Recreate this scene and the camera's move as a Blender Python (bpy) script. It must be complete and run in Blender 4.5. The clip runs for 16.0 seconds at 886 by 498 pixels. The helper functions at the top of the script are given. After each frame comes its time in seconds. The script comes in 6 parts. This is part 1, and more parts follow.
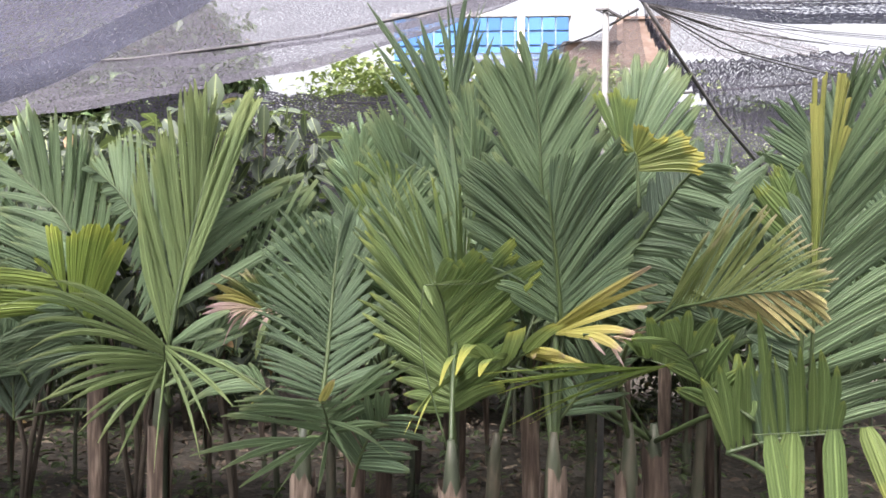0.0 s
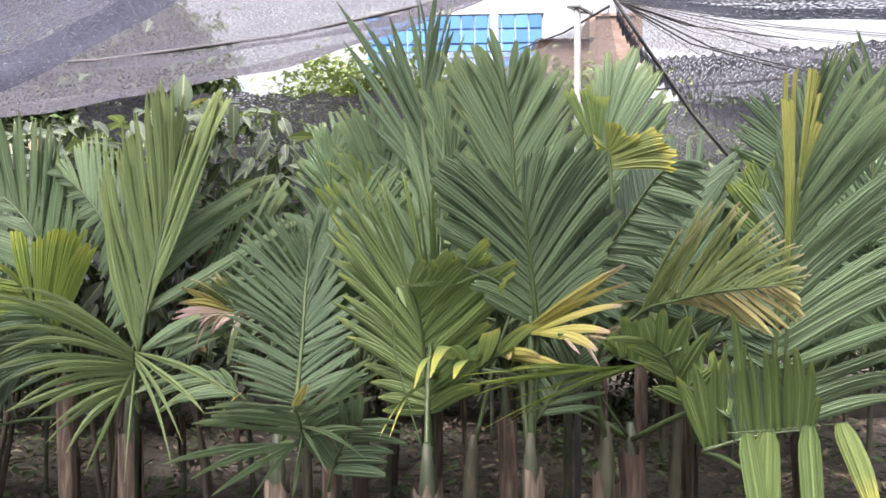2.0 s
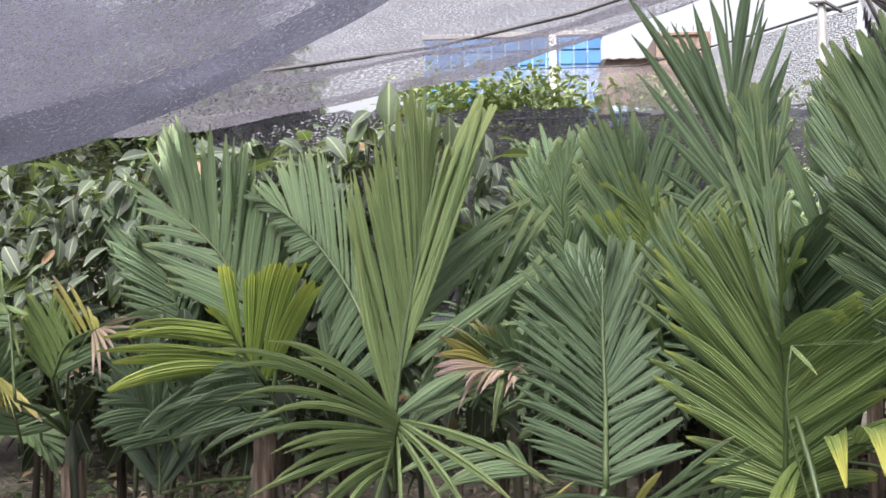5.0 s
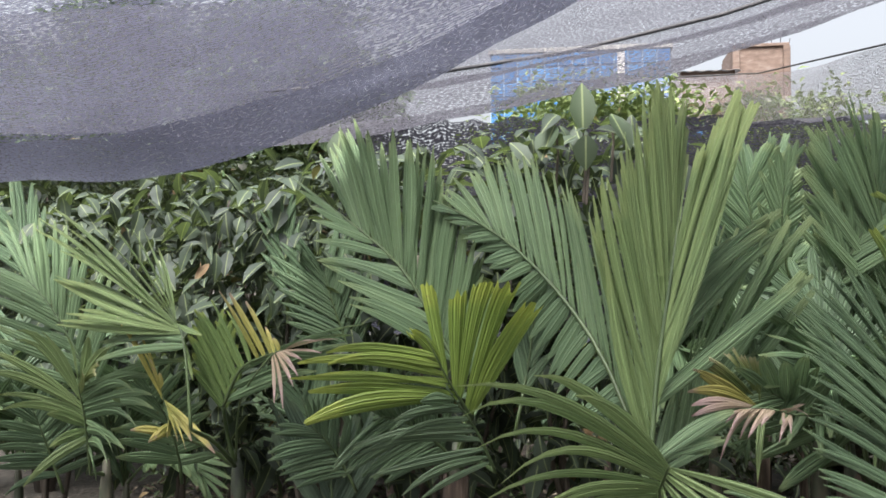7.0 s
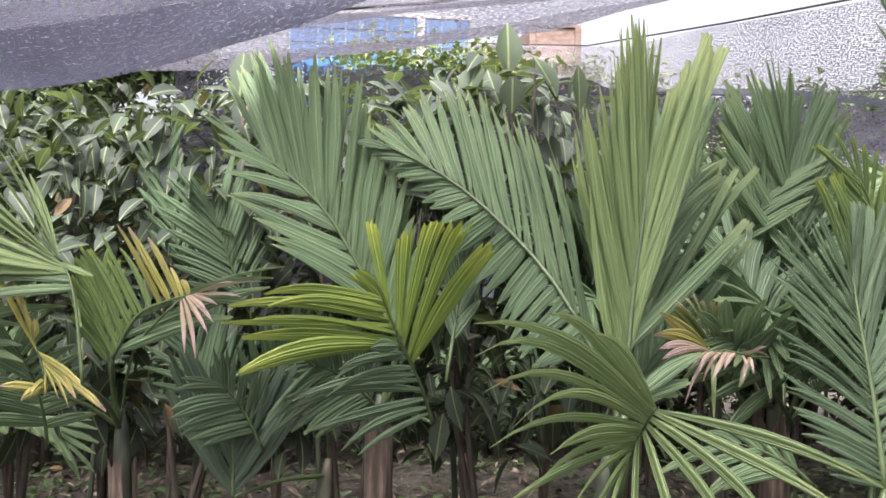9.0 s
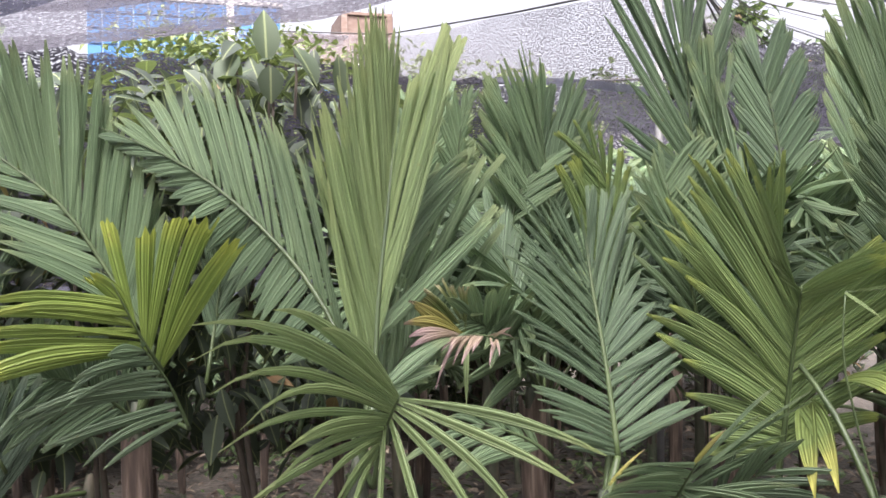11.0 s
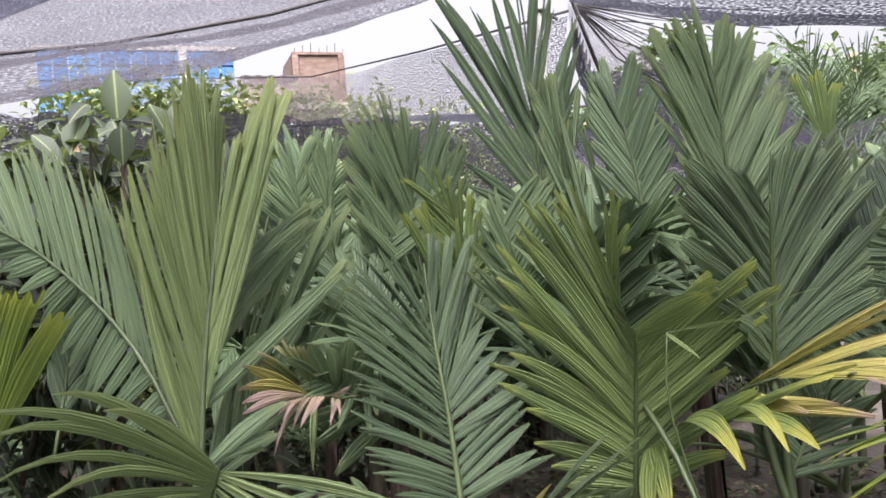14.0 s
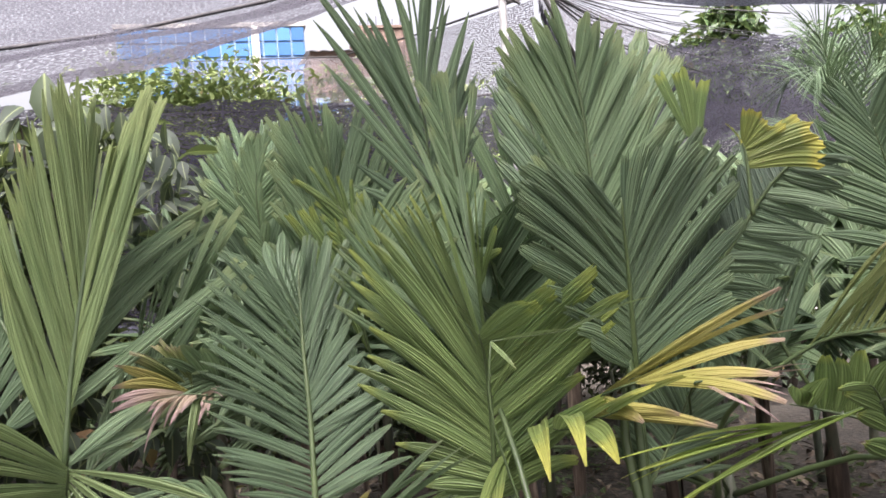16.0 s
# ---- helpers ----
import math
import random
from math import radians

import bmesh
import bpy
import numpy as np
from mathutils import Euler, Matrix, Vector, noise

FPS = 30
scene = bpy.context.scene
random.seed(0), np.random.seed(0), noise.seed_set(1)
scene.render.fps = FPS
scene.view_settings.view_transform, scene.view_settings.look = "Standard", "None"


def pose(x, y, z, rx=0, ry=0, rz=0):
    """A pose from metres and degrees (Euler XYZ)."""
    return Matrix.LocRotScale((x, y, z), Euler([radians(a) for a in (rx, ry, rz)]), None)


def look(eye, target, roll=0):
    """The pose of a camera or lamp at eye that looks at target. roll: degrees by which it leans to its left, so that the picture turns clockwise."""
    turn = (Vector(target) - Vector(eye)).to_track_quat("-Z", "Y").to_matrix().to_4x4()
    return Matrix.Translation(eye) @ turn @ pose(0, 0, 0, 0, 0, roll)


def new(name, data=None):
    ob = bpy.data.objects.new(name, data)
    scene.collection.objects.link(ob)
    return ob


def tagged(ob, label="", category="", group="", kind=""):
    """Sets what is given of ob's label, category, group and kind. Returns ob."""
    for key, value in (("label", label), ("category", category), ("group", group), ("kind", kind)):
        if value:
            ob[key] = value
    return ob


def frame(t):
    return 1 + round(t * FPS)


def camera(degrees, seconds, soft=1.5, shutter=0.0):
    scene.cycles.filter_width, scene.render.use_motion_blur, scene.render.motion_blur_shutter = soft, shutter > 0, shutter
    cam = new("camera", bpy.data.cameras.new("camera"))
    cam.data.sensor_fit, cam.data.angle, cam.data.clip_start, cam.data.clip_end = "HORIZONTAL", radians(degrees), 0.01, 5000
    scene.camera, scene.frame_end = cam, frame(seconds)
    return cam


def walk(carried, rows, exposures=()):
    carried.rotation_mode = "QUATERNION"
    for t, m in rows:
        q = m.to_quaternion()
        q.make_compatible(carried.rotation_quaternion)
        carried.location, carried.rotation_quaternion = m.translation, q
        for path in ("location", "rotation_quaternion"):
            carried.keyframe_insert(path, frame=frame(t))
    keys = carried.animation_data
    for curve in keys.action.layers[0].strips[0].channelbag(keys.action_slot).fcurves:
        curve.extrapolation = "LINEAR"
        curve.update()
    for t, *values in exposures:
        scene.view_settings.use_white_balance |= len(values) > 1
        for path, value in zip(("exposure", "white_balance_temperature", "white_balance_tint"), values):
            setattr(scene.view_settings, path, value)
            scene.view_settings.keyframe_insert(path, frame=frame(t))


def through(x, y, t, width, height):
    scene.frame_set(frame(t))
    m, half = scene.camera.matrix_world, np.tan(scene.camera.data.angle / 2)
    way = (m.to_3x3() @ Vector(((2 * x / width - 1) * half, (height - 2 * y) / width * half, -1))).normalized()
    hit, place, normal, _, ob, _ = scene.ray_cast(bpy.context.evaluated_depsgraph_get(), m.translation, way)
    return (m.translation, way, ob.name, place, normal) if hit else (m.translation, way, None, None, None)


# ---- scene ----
cam = camera(55.0, 16.0, soft=1.65)
PATH = [
    (0, (0.224, 0.148, 1.569), (0.093, 2.143, 1.55), 0.3),
    (0.5, (0.224, 0.144, 1.57), (0.082, 2.139, 1.55), 0.1),
    (1, (0.232, 0.146, 1.569), (0.102, 2.142, 1.54), -0.4),
    (1.5, (0.241, 0.154, 1.572), (0.148, 2.152, 1.542), -0.5),
    (2, (0.233, 0.177, 1.576), (0.157, 2.176, 1.553), -0.5),
    (2.5, (0.117, 0.247, 1.603), (0.066, 2.246, 1.566), -0.8),
    (3, (-0.095, 0.333, 1.661), (-0.125, 2.332, 1.628), -1.9),
    (3.5, (-0.184, 0.414, 1.648), (-0.297, 2.411, 1.637), -1.9),
    (3.7, (-0.207, 0.467, 1.643), (-0.358, 2.462, 1.639), -1.9),
    (5.8, (-0.84, 0.784, 1.627), (-1.036, 2.774, 1.667), 0.1),
    (6, (-0.886, 0.8, 1.644), (-1.108, 2.787, 1.669), -0.1),
    (6.5, (-0.978, 0.852, 1.636), (-1.26, 2.832, 1.671), 0.1),
    (7, (-1.111, 0.962, 1.643), (-1.43, 2.935, 1.71), -0.0),
    (7.5, (-1.217, 1.054, 1.628), (-1.536, 3.028, 1.687), 0.1),
    (8, (-1.345, 1.102, 1.606), (-1.593, 3.086, 1.638), 0.5),
    (8.5, (-1.515, 1.116, 1.58), (-1.567, 3.115, 1.594), 0.9),
    (9, (-1.566, 1.123, 1.563), (-1.391, 3.116, 1.556), 1.5),
    (9.5, (-1.552, 1.12, 1.562), (-1.198, 3.088, 1.541), 2.0),
    (10, (-1.516, 1.12, 1.565), (-1.045, 3.064, 1.535), 1.7),
    (10.2, (-1.507, 1.113, 1.568), (-0.993, 3.045, 1.54), 1.4),
    (12.3, (-1.098, 1.129, 1.577), (-0.491, 3.034, 1.55), -2.5),
    (12.5, (-1.091, 1.128, 1.582), (-0.474, 3.03, 1.565), -2.7),
    (13, (-1.08, 1.12, 1.597), (-0.441, 3.015, 1.601), -3.1),
    (13.5, (-1.05, 1.117, 1.6), (-0.386, 3.004, 1.623), -3.7),
    (14, (-1.018, 1.067, 1.616), (-0.374, 2.96, 1.656), -4.3),
    (14.5, (-0.967, 0.941, 1.633), (-0.403, 2.859, 1.684), -4.0),
    (15, (-0.921, 0.854, 1.644), (-0.388, 2.781, 1.686), -3.4),
    (15.5, (-0.78, 0.85, 1.638), (-0.265, 2.782, 1.667), -3.5),
    (16, (-0.499, 0.897, 1.657), (-0.034, 2.843, 1.642), -4.5),
]
walk(cam, [(t, look(eye, target, roll)) for t, eye, target, roll in PATH], [(0.0, 2.1, 6500, 17), (2.5, 2.08, 6500, 17), (3.5, 1.95, 6500, 18), (5.5, 1.8, 6450, 13), (7.0, 1.6, 6350, 10), (7.5, 1.57, 6350, 10), (8.0, 1.72, 6400, 13), (8.5, 1.98, 6400, 16), (10.0, 2.05, 6400, 20), (12.5, 1.94, 6400, 20), (14.0, 1.76, 6450, 20), (16.0, 1.88, 6500, 20)])

# ---- light ----
world = bpy.data.worlds.new("overcast_sky")
scene.world = world
world.use_nodes = True
wn = world.node_tree
sky = wn.nodes.new("ShaderNodeTexSky")
sky.sky_type = "NISHITA"
sky.sun_disc = False
sky.sun_elevation = radians(60)
sky.sun_rotation = radians(195)
sky.air_density, sky.dust_density, sky.ozone_density = 1.0, 9.0, 0.6
sky_soft = wn.nodes.new("ShaderNodeHueSaturation")      # thin cloud takes most of the blue away
sky_soft.inputs["Saturation"].default_value = 0.25
wn.links.new(sky.outputs[0], sky_soft.inputs["Color"])
wn.links.new(sky_soft.outputs[0], wn.nodes["Background"].inputs[0])
wn.nodes["Background"].inputs[1].default_value = 0.125

sun = new("sun", bpy.data.lights.new("sun", "SUN"))
sun.data.energy, sun.data.angle, sun.data.color = 3.9, radians(25), (1.0, 0.97, 0.93)
sun.matrix_world = look((-1.3, -3.4, 6.2), (0, 0, 0))


# ---- materials ----
def node_material(name):
    m = bpy.data.materials.new(name)
    m.use_nodes = True
    return m, m.node_tree.nodes, m.node_tree.links, m.node_tree.nodes["Principled BSDF"]


def ramp(nodes, stops):
    r = nodes.new("ShaderNodeValToRGB")
    while len(r.color_ramp.elements) < len(stops):
        r.color_ramp.elements.new(0.5)
    for el, (p, c) in zip(r.color_ramp.elements, stops):
        el.position, el.color = p, (*c, 1)
    return r


def mix_colour(nodes, links, fac, a, b, blend="MIX"):
    m = nodes.new("ShaderNodeMix")
    m.data_type, m.blend_type = "RGBA", blend
    for socket, v in ((m.inputs["Factor"], fac), (m.inputs["A"], a), (m.inputs["B"], b)):
        if isinstance(v, (int, float)):
            socket.default_value = v
        elif isinstance(v, tuple):
            socket.default_value = (*v, 1)
        else:
            links.new(v, socket)
    return m.outputs["Result"]


def maths(nodes, links, op, a, b=0.0, c=None, clamp=False):
    m = nodes.new("ShaderNodeMath")
    m.operation, m.use_clamp = op, clamp
    for i, v in enumerate((a, b) if c is None else (a, b, c)):
        if isinstance(v, (int, float)):
            m.inputs[i].default_value = v
        else:
            links.new(v, m.inputs[i])
    return m.outputs[0]


def noise_tex(nodes, links, vec, scale, detail=3.0):
    n = nodes.new("ShaderNodeTexNoise")
    n.inputs["Scale"].default_value, n.inputs["Detail"].default_value = scale, detail
    if vec is not None:
        links.new(vec, n.inputs["Vector"])
    return n.outputs["Fac"]


def frond_material(name, dark, light, end, end_from, end_to, dry=None, gloss=0.5, through=0.3):
    """Pleated palm leaf: ribs along the leaflet with their shade and highlight in the colour, blotches, ends that turn
    to another colour. UV: x across, y along.
    """
    m, nd, ln, bsdf = node_material(name)
    uv = nd.new("ShaderNodeUVMap").outputs[0]
    pos = nd.new("ShaderNodeTexCoord").outputs["Object"]
    sep = nd.new("ShaderNodeSeparateXYZ")
    ln.new(uv, sep.inputs[0])
    blot = noise_tex(nd, ln, pos, 7.0, 4.0)
    rnd = nd.new("ShaderNodeObjectInfo").outputs["Random"]
    tone = maths(nd, ln, "MULTIPLY_ADD", rnd, 0.7, maths(nd, ln, "MULTIPLY_ADD", blot, 0.9, -0.32), clamp=True)
    col = mix_colour(nd, ln, tone, dark, light)
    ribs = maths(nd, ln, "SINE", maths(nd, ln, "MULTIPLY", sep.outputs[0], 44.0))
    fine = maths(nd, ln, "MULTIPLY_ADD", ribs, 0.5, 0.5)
    # shade between the ribs, put into the colour
    groove_shade = maths(nd, ln, "MULTIPLY_ADD", fine, -0.2, 0.22)
    col = mix_colour(nd, ln, groove_shade, col, tuple(c * 0.45 for c in dark))
    # painted highlight along the rib crests
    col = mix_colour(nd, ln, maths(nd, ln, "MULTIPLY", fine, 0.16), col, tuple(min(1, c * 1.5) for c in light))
    rib = maths(nd, ln, "LESS_THAN", maths(nd, ln, "ABSOLUTE", maths(nd, ln, "ADD", sep.outputs[0], -0.5)), 0.05)      # pale midrib
    col = mix_colour(nd, ln, maths(nd, ln, "MULTIPLY", rib, 0.3), col, tuple(min(1, c * 2.1 + 0.03) for c in light))
    wav = noise_tex(nd, ln, pos, 22.0, 3.0)
    along = maths(nd, ln, "MULTIPLY_ADD", wav, 0.28, maths(nd, ln, "ADD", sep.outputs[1], -0.14))
    endf = nd.new("ShaderNodeMapRange")
    endf.inputs["From Min"].default_value, endf.inputs["From Max"].default_value = end_from, end_to
    ln.new(along, endf.inputs["Value"])
    col = mix_colour(nd, ln, endf.outputs[0], col, end)
    if dry:
        dr = nd.new("ShaderNodeMapRange")
        dr.inputs["From Min"].default_value, dr.inputs["From Max"].default_value = 0.84, 0.97
        ln.new(along, dr.inputs["Value"])
        col = mix_colour(nd, ln, dr.outputs[0], col, dry)
    spots = maths(nd, ln, "GREATER_THAN", noise_tex(nd, ln, pos, 55.0, 2.0), 0.72)
    col = mix_colour(nd, ln, maths(nd, ln, "MULTIPLY", spots, 0.35), col, (0.16, 0.12, 0.04))
    ln.new(col, bsdf.inputs["Base Color"])
    bsdf.inputs["Roughness"].default_value = gloss
    bsdf.inputs["Specular IOR Level"].default_value = 0.36
    bump = nd.new("ShaderNodeBump")
    bump.inputs["Strength"].default_value, bump.inputs["Distance"].default_value = 0.6, 0.003
    ln.new(fine, bump.inputs["Height"])
    ln.new(bump.outputs[0], bsdf.inputs["Normal"])
    tr = nd.new("ShaderNodeBsdfTranslucent")
    ln.new(mix_colour(nd, ln, 0.35, col, (0.17, 0.27, 0.1), "MIX"), tr.inputs["Color"])
    ln.new(bump.outputs[0], tr.inputs["Normal"])
    ms = nd.new("ShaderNodeMixShader")
    ms.inputs[0].default_value = through
    ln.new(bsdf.outputs[0], ms.inputs[1])
    ln.new(tr.outputs[0], ms.inputs[2])
    ln.new(ms.outputs[0], nd["Material Output"].inputs["Surface"])
    return m


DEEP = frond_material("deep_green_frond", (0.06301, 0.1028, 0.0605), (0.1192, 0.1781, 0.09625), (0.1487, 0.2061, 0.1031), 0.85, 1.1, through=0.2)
# darker version of DEEP: the shade on back-lit fronds is in its colour
SHADED = frond_material("shaded_dark_frond", (0.04013, 0.06281, 0.04488), (0.07141, 0.1032, 0.06864), (0.09821, 0.1287, 0.07656), 0.85, 1.1, gloss=0.52, through=0.16)
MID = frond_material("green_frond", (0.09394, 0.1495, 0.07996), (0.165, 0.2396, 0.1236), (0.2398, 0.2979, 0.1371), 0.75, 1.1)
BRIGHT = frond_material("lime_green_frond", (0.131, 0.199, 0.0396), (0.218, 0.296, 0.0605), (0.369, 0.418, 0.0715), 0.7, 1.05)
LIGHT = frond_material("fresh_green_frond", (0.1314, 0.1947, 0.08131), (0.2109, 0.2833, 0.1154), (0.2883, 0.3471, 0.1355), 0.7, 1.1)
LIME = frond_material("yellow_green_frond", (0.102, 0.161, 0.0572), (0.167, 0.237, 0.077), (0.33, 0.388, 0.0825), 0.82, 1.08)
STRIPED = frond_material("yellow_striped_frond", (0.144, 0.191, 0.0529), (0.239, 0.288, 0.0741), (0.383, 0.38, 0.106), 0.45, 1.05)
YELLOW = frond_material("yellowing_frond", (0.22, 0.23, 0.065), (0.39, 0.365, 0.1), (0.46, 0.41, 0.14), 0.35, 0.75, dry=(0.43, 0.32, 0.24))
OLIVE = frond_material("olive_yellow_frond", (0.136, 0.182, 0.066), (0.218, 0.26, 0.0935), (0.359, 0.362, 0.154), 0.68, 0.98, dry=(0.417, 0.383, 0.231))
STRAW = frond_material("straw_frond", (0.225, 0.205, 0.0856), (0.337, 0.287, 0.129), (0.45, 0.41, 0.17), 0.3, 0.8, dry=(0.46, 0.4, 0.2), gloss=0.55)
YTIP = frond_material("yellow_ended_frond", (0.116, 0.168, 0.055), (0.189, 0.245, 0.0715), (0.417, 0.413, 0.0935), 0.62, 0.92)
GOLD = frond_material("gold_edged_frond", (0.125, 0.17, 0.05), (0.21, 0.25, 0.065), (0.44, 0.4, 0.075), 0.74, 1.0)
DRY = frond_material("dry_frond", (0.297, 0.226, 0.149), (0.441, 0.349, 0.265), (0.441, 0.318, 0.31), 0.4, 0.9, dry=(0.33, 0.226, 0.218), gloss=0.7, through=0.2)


def surface_material(name, stops, scale, rough=0.8, bump=0.3, dist=0.01, stretch=(1, 1, 1), metal=0.0, detail=6.0, patch=0.4):
    """Two scales of variation from one ramp of colours."""
    m, nd, ln, bsdf = node_material(name)
    mp = nd.new("ShaderNodeMapping")
    mp.inputs["Scale"].default_value = stretch
    ln.new(nd.new("ShaderNodeTexCoord").outputs["Object"], mp.inputs["Vector"])
    fine = noise_tex(nd, ln, mp.outputs[0], scale, detail)
    wide = noise_tex(nd, ln, mp.outputs[0], scale / 9.0, 3.0)
    rnd = nd.new("ShaderNodeObjectInfo").outputs["Random"]
    f = maths(nd, ln, "MULTIPLY_ADD", wide, patch, maths(nd, ln, "MULTIPLY_ADD", fine, 1 - patch, maths(nd, ln, "MULTIPLY_ADD", rnd, 0.16, -0.08)))
    r = ramp(nd, stops)
    ln.new(f, r.inputs[0])
    ln.new(r.outputs[0], bsdf.inputs["Base Color"])
    bsdf.inputs["Roughness"].default_value, bsdf.inputs["Metallic"].default_value = rough, metal
    b = nd.new("ShaderNodeBump")
    b.inputs["Strength"].default_value, b.inputs["Distance"].default_value = bump, dist
    ln.new(fine, b.inputs["Height"])
    ln.new(b.outputs[0], bsdf.inputs["Normal"])
    return m


SOIL = surface_material("dark_soil", [(0.3, (0.0153, 0.0136, 0.011)), (0.5, (0.0374, 0.0323, 0.0255)), (0.64, (0.0765, 0.0646, 0.051)), (0.78, (0.204, 0.184, 0.153))], 26.0, 0.95, 0.9, 0.03)
RACHIS = surface_material("leaf_stalk_green", [(0.3, (0.036, 0.06, 0.023)), (0.7, (0.075, 0.108, 0.04))], 30.0, 0.45, 0.2, 0.002, (1, 1, 0.2))
STEM = surface_material("green_palm_stem", [(0.3, (0.0196, 0.0252, 0.0168)), (0.46, (0.042, 0.0532, 0.0308)), (0.58, (0.077, 0.0742, 0.0504)), (0.72, (0.154, 0.126, 0.091))], 30.0, 0.6, 0.6, 0.006, (1, 1, 0.25))
SHEATH = surface_material("dry_brown_sheath", [(0.32, (0.0162, 0.0121, 0.00945)), (0.46, (0.0432, 0.0297, 0.0216)), (0.54, (0.081, 0.058, 0.0432)), (0.66, (0.189, 0.149, 0.115))], 60.0, 0.9, 1.0, 0.01, (1, 1, 0.1), patch=0.45)
LITTER = surface_material("dead_leaf", [(0.3, (0.0435, 0.0305, 0.0217)), (0.52, (0.0899, 0.0682, 0.0493)), (0.7, (0.392, 0.334, 0.246))], 12.0, 0.9, 0.3, 0.004)
BARK = surface_material("grey_brown_bark", [(0.3, (0.035, 0.028, 0.022)), (0.6, (0.09, 0.074, 0.058)), (0.75, (0.16, 0.135, 0.11))], 24.0, 0.9, 0.6, 0.01, (1, 1, 0.3))
BRICK = surface_material("bare_brick", [(0.3, (0.085, 0.058, 0.046)), (0.5, (0.14, 0.096, 0.076)), (0.62, (0.175, 0.132, 0.11)), (0.75, (0.22, 0.19, 0.17))], 3.0, 0.9, 0.4, 0.03, (1, 1, 2.5))
CONCRETE = surface_material("grey_concrete", [(0.3, (0.2, 0.19, 0.18)), (0.6, (0.34, 0.33, 0.31)), (0.8, (0.45, 0.44, 0.42))], 4.0, 0.9, 0.3, 0.01)
PALE = surface_material("pale_plaster", [(0.3, (0.4, 0.38, 0.36)), (0.7, (0.58, 0.56, 0.54))], 2.0, 0.85, 0.2, 0.01)
TIN = surface_material("weathered_tin", [(0.3, (0.12, 0.12, 0.125)), (0.7, (0.26, 0.26, 0.27))], 5.0, 0.5, 0.2, 0.01, metal=0.3)
STEEL = surface_material("galvanised_tube", [(0.3, (0.09, 0.09, 0.09)), (0.7, (0.17, 0.17, 0.168))], 14.0, 0.7, 0.2, 0.002)
ROPE = surface_material("dark_rope", [(0.3, (0.03, 0.03, 0.035)), (0.7, (0.08, 0.075, 0.075))], 60.0, 0.9, 0.6, 0.004)
WHITE = surface_material("white_petal", [(0.3, (0.6, 0.6, 0.55)), (0.7, (0.8, 0.8, 0.76))], 20.0, 0.6, 0.1, 0.002)
FRAME = surface_material("blue_window_bar", [(0.3, (0.2, 0.3, 0.42)), (0.7, (0.3, 0.4, 0.52))], 6.0, 0.5, 0.1, 0.004)


def blue_glass():
    m, nd, ln, bsdf = node_material("blue_curtain_glass")
    rnd = nd.new("ShaderNodeObjectInfo").outputs["Random"]
    ln.new(mix_colour(nd, ln, rnd, (0.02, 0.09, 0.24), (0.055, 0.17, 0.36)), bsdf.inputs["Base Color"])
    bsdf.inputs["Roughness"].default_value = 0.12
    bsdf.inputs["Specular IOR Level"].default_value = 0.7
    return m


GLASS = blue_glass()


def leaf_material(name, dark, light, gloss, through=0.25, island=False):
    """Broad leaf with a pale midrib."""
    m, nd, ln, bsdf = node_material(name)
    uv = nd.new("ShaderNodeSeparateXYZ")
    ln.new(nd.new("ShaderNodeUVMap").outputs[0], uv.inputs[0])
    rnd = nd.new("ShaderNodeNewGeometry").outputs["Random Per Island"] if island else nd.new("ShaderNodeObjectInfo").outputs["Random"]
    pos = nd.new("ShaderNodeTexCoord").outputs["Object"]
    tone = maths(nd, ln, "MULTIPLY_ADD", noise_tex(nd, ln, pos, 3.0), 0.5, maths(nd, ln, "MULTIPLY_ADD", rnd, 0.9, -0.25), clamp=True)
    col = mix_colour(nd, ln, tone, dark, light)
    mid = maths(nd, ln, "LESS_THAN", maths(nd, ln, "ABSOLUTE", maths(nd, ln, "ADD", uv.outputs[0], -0.5)), 0.035)
    col = mix_colour(nd, ln, maths(nd, ln, "MULTIPLY", mid, 0.5), col, (0.25, 0.3, 0.12))
    brown = maths(nd, ln, "GREATER_THAN", rnd, 0.985)
    col = mix_colour(nd, ln, maths(nd, ln, "MULTIPLY", brown, 0.7), col, (0.2, 0.11, 0.05))
    ln.new(col, bsdf.inputs["Base Color"])
    bsdf.inputs["Roughness"].default_value = gloss
    tr = nd.new("ShaderNodeBsdfTranslucent")
    ln.new(mix_colour(nd, ln, 0.5, col, (0.2, 0.27, 0.07)), tr.inputs["Color"])
    ms = nd.new("ShaderNodeMixShader")
    ms.inputs[0].default_value = through
    ln.new(bsdf.outputs[0], ms.inputs[1])
    ln.new(tr.outputs[0], ms.inputs[2])
    ln.new(ms.outputs[0], nd["Material Output"].inputs["Surface"])
    return m


HEDGE_LEAF = leaf_material("leathery_dark_leaf", (0.013, 0.022, 0.016), (0.034, 0.052, 0.03), 0.68)
YOUNG_LEAF = leaf_material("young_broad_leaf", (0.024, 0.042, 0.018), (0.042, 0.066, 0.026), 0.7)
HEDGE_MASS = leaf_material("leathery_dark_leaf_mass", (0.012, 0.02, 0.016), (0.034, 0.052, 0.03), 0.68, island=True)
BUSH_LEAF = leaf_material("bright_bush_leaf", (0.11, 0.165, 0.06), (0.3, 0.37, 0.12), 0.55, 0.25, island=True)
TREE_LEAF = leaf_material("tree_leaf", (0.02, 0.045, 0.02), (0.06, 0.11, 0.035), 0.5, 0.25, island=True)
WEED_LEAF = leaf_material("weed_leaf", (0.022, 0.042, 0.016), (0.055, 0.095, 0.03), 0.6, 0.25, island=True)


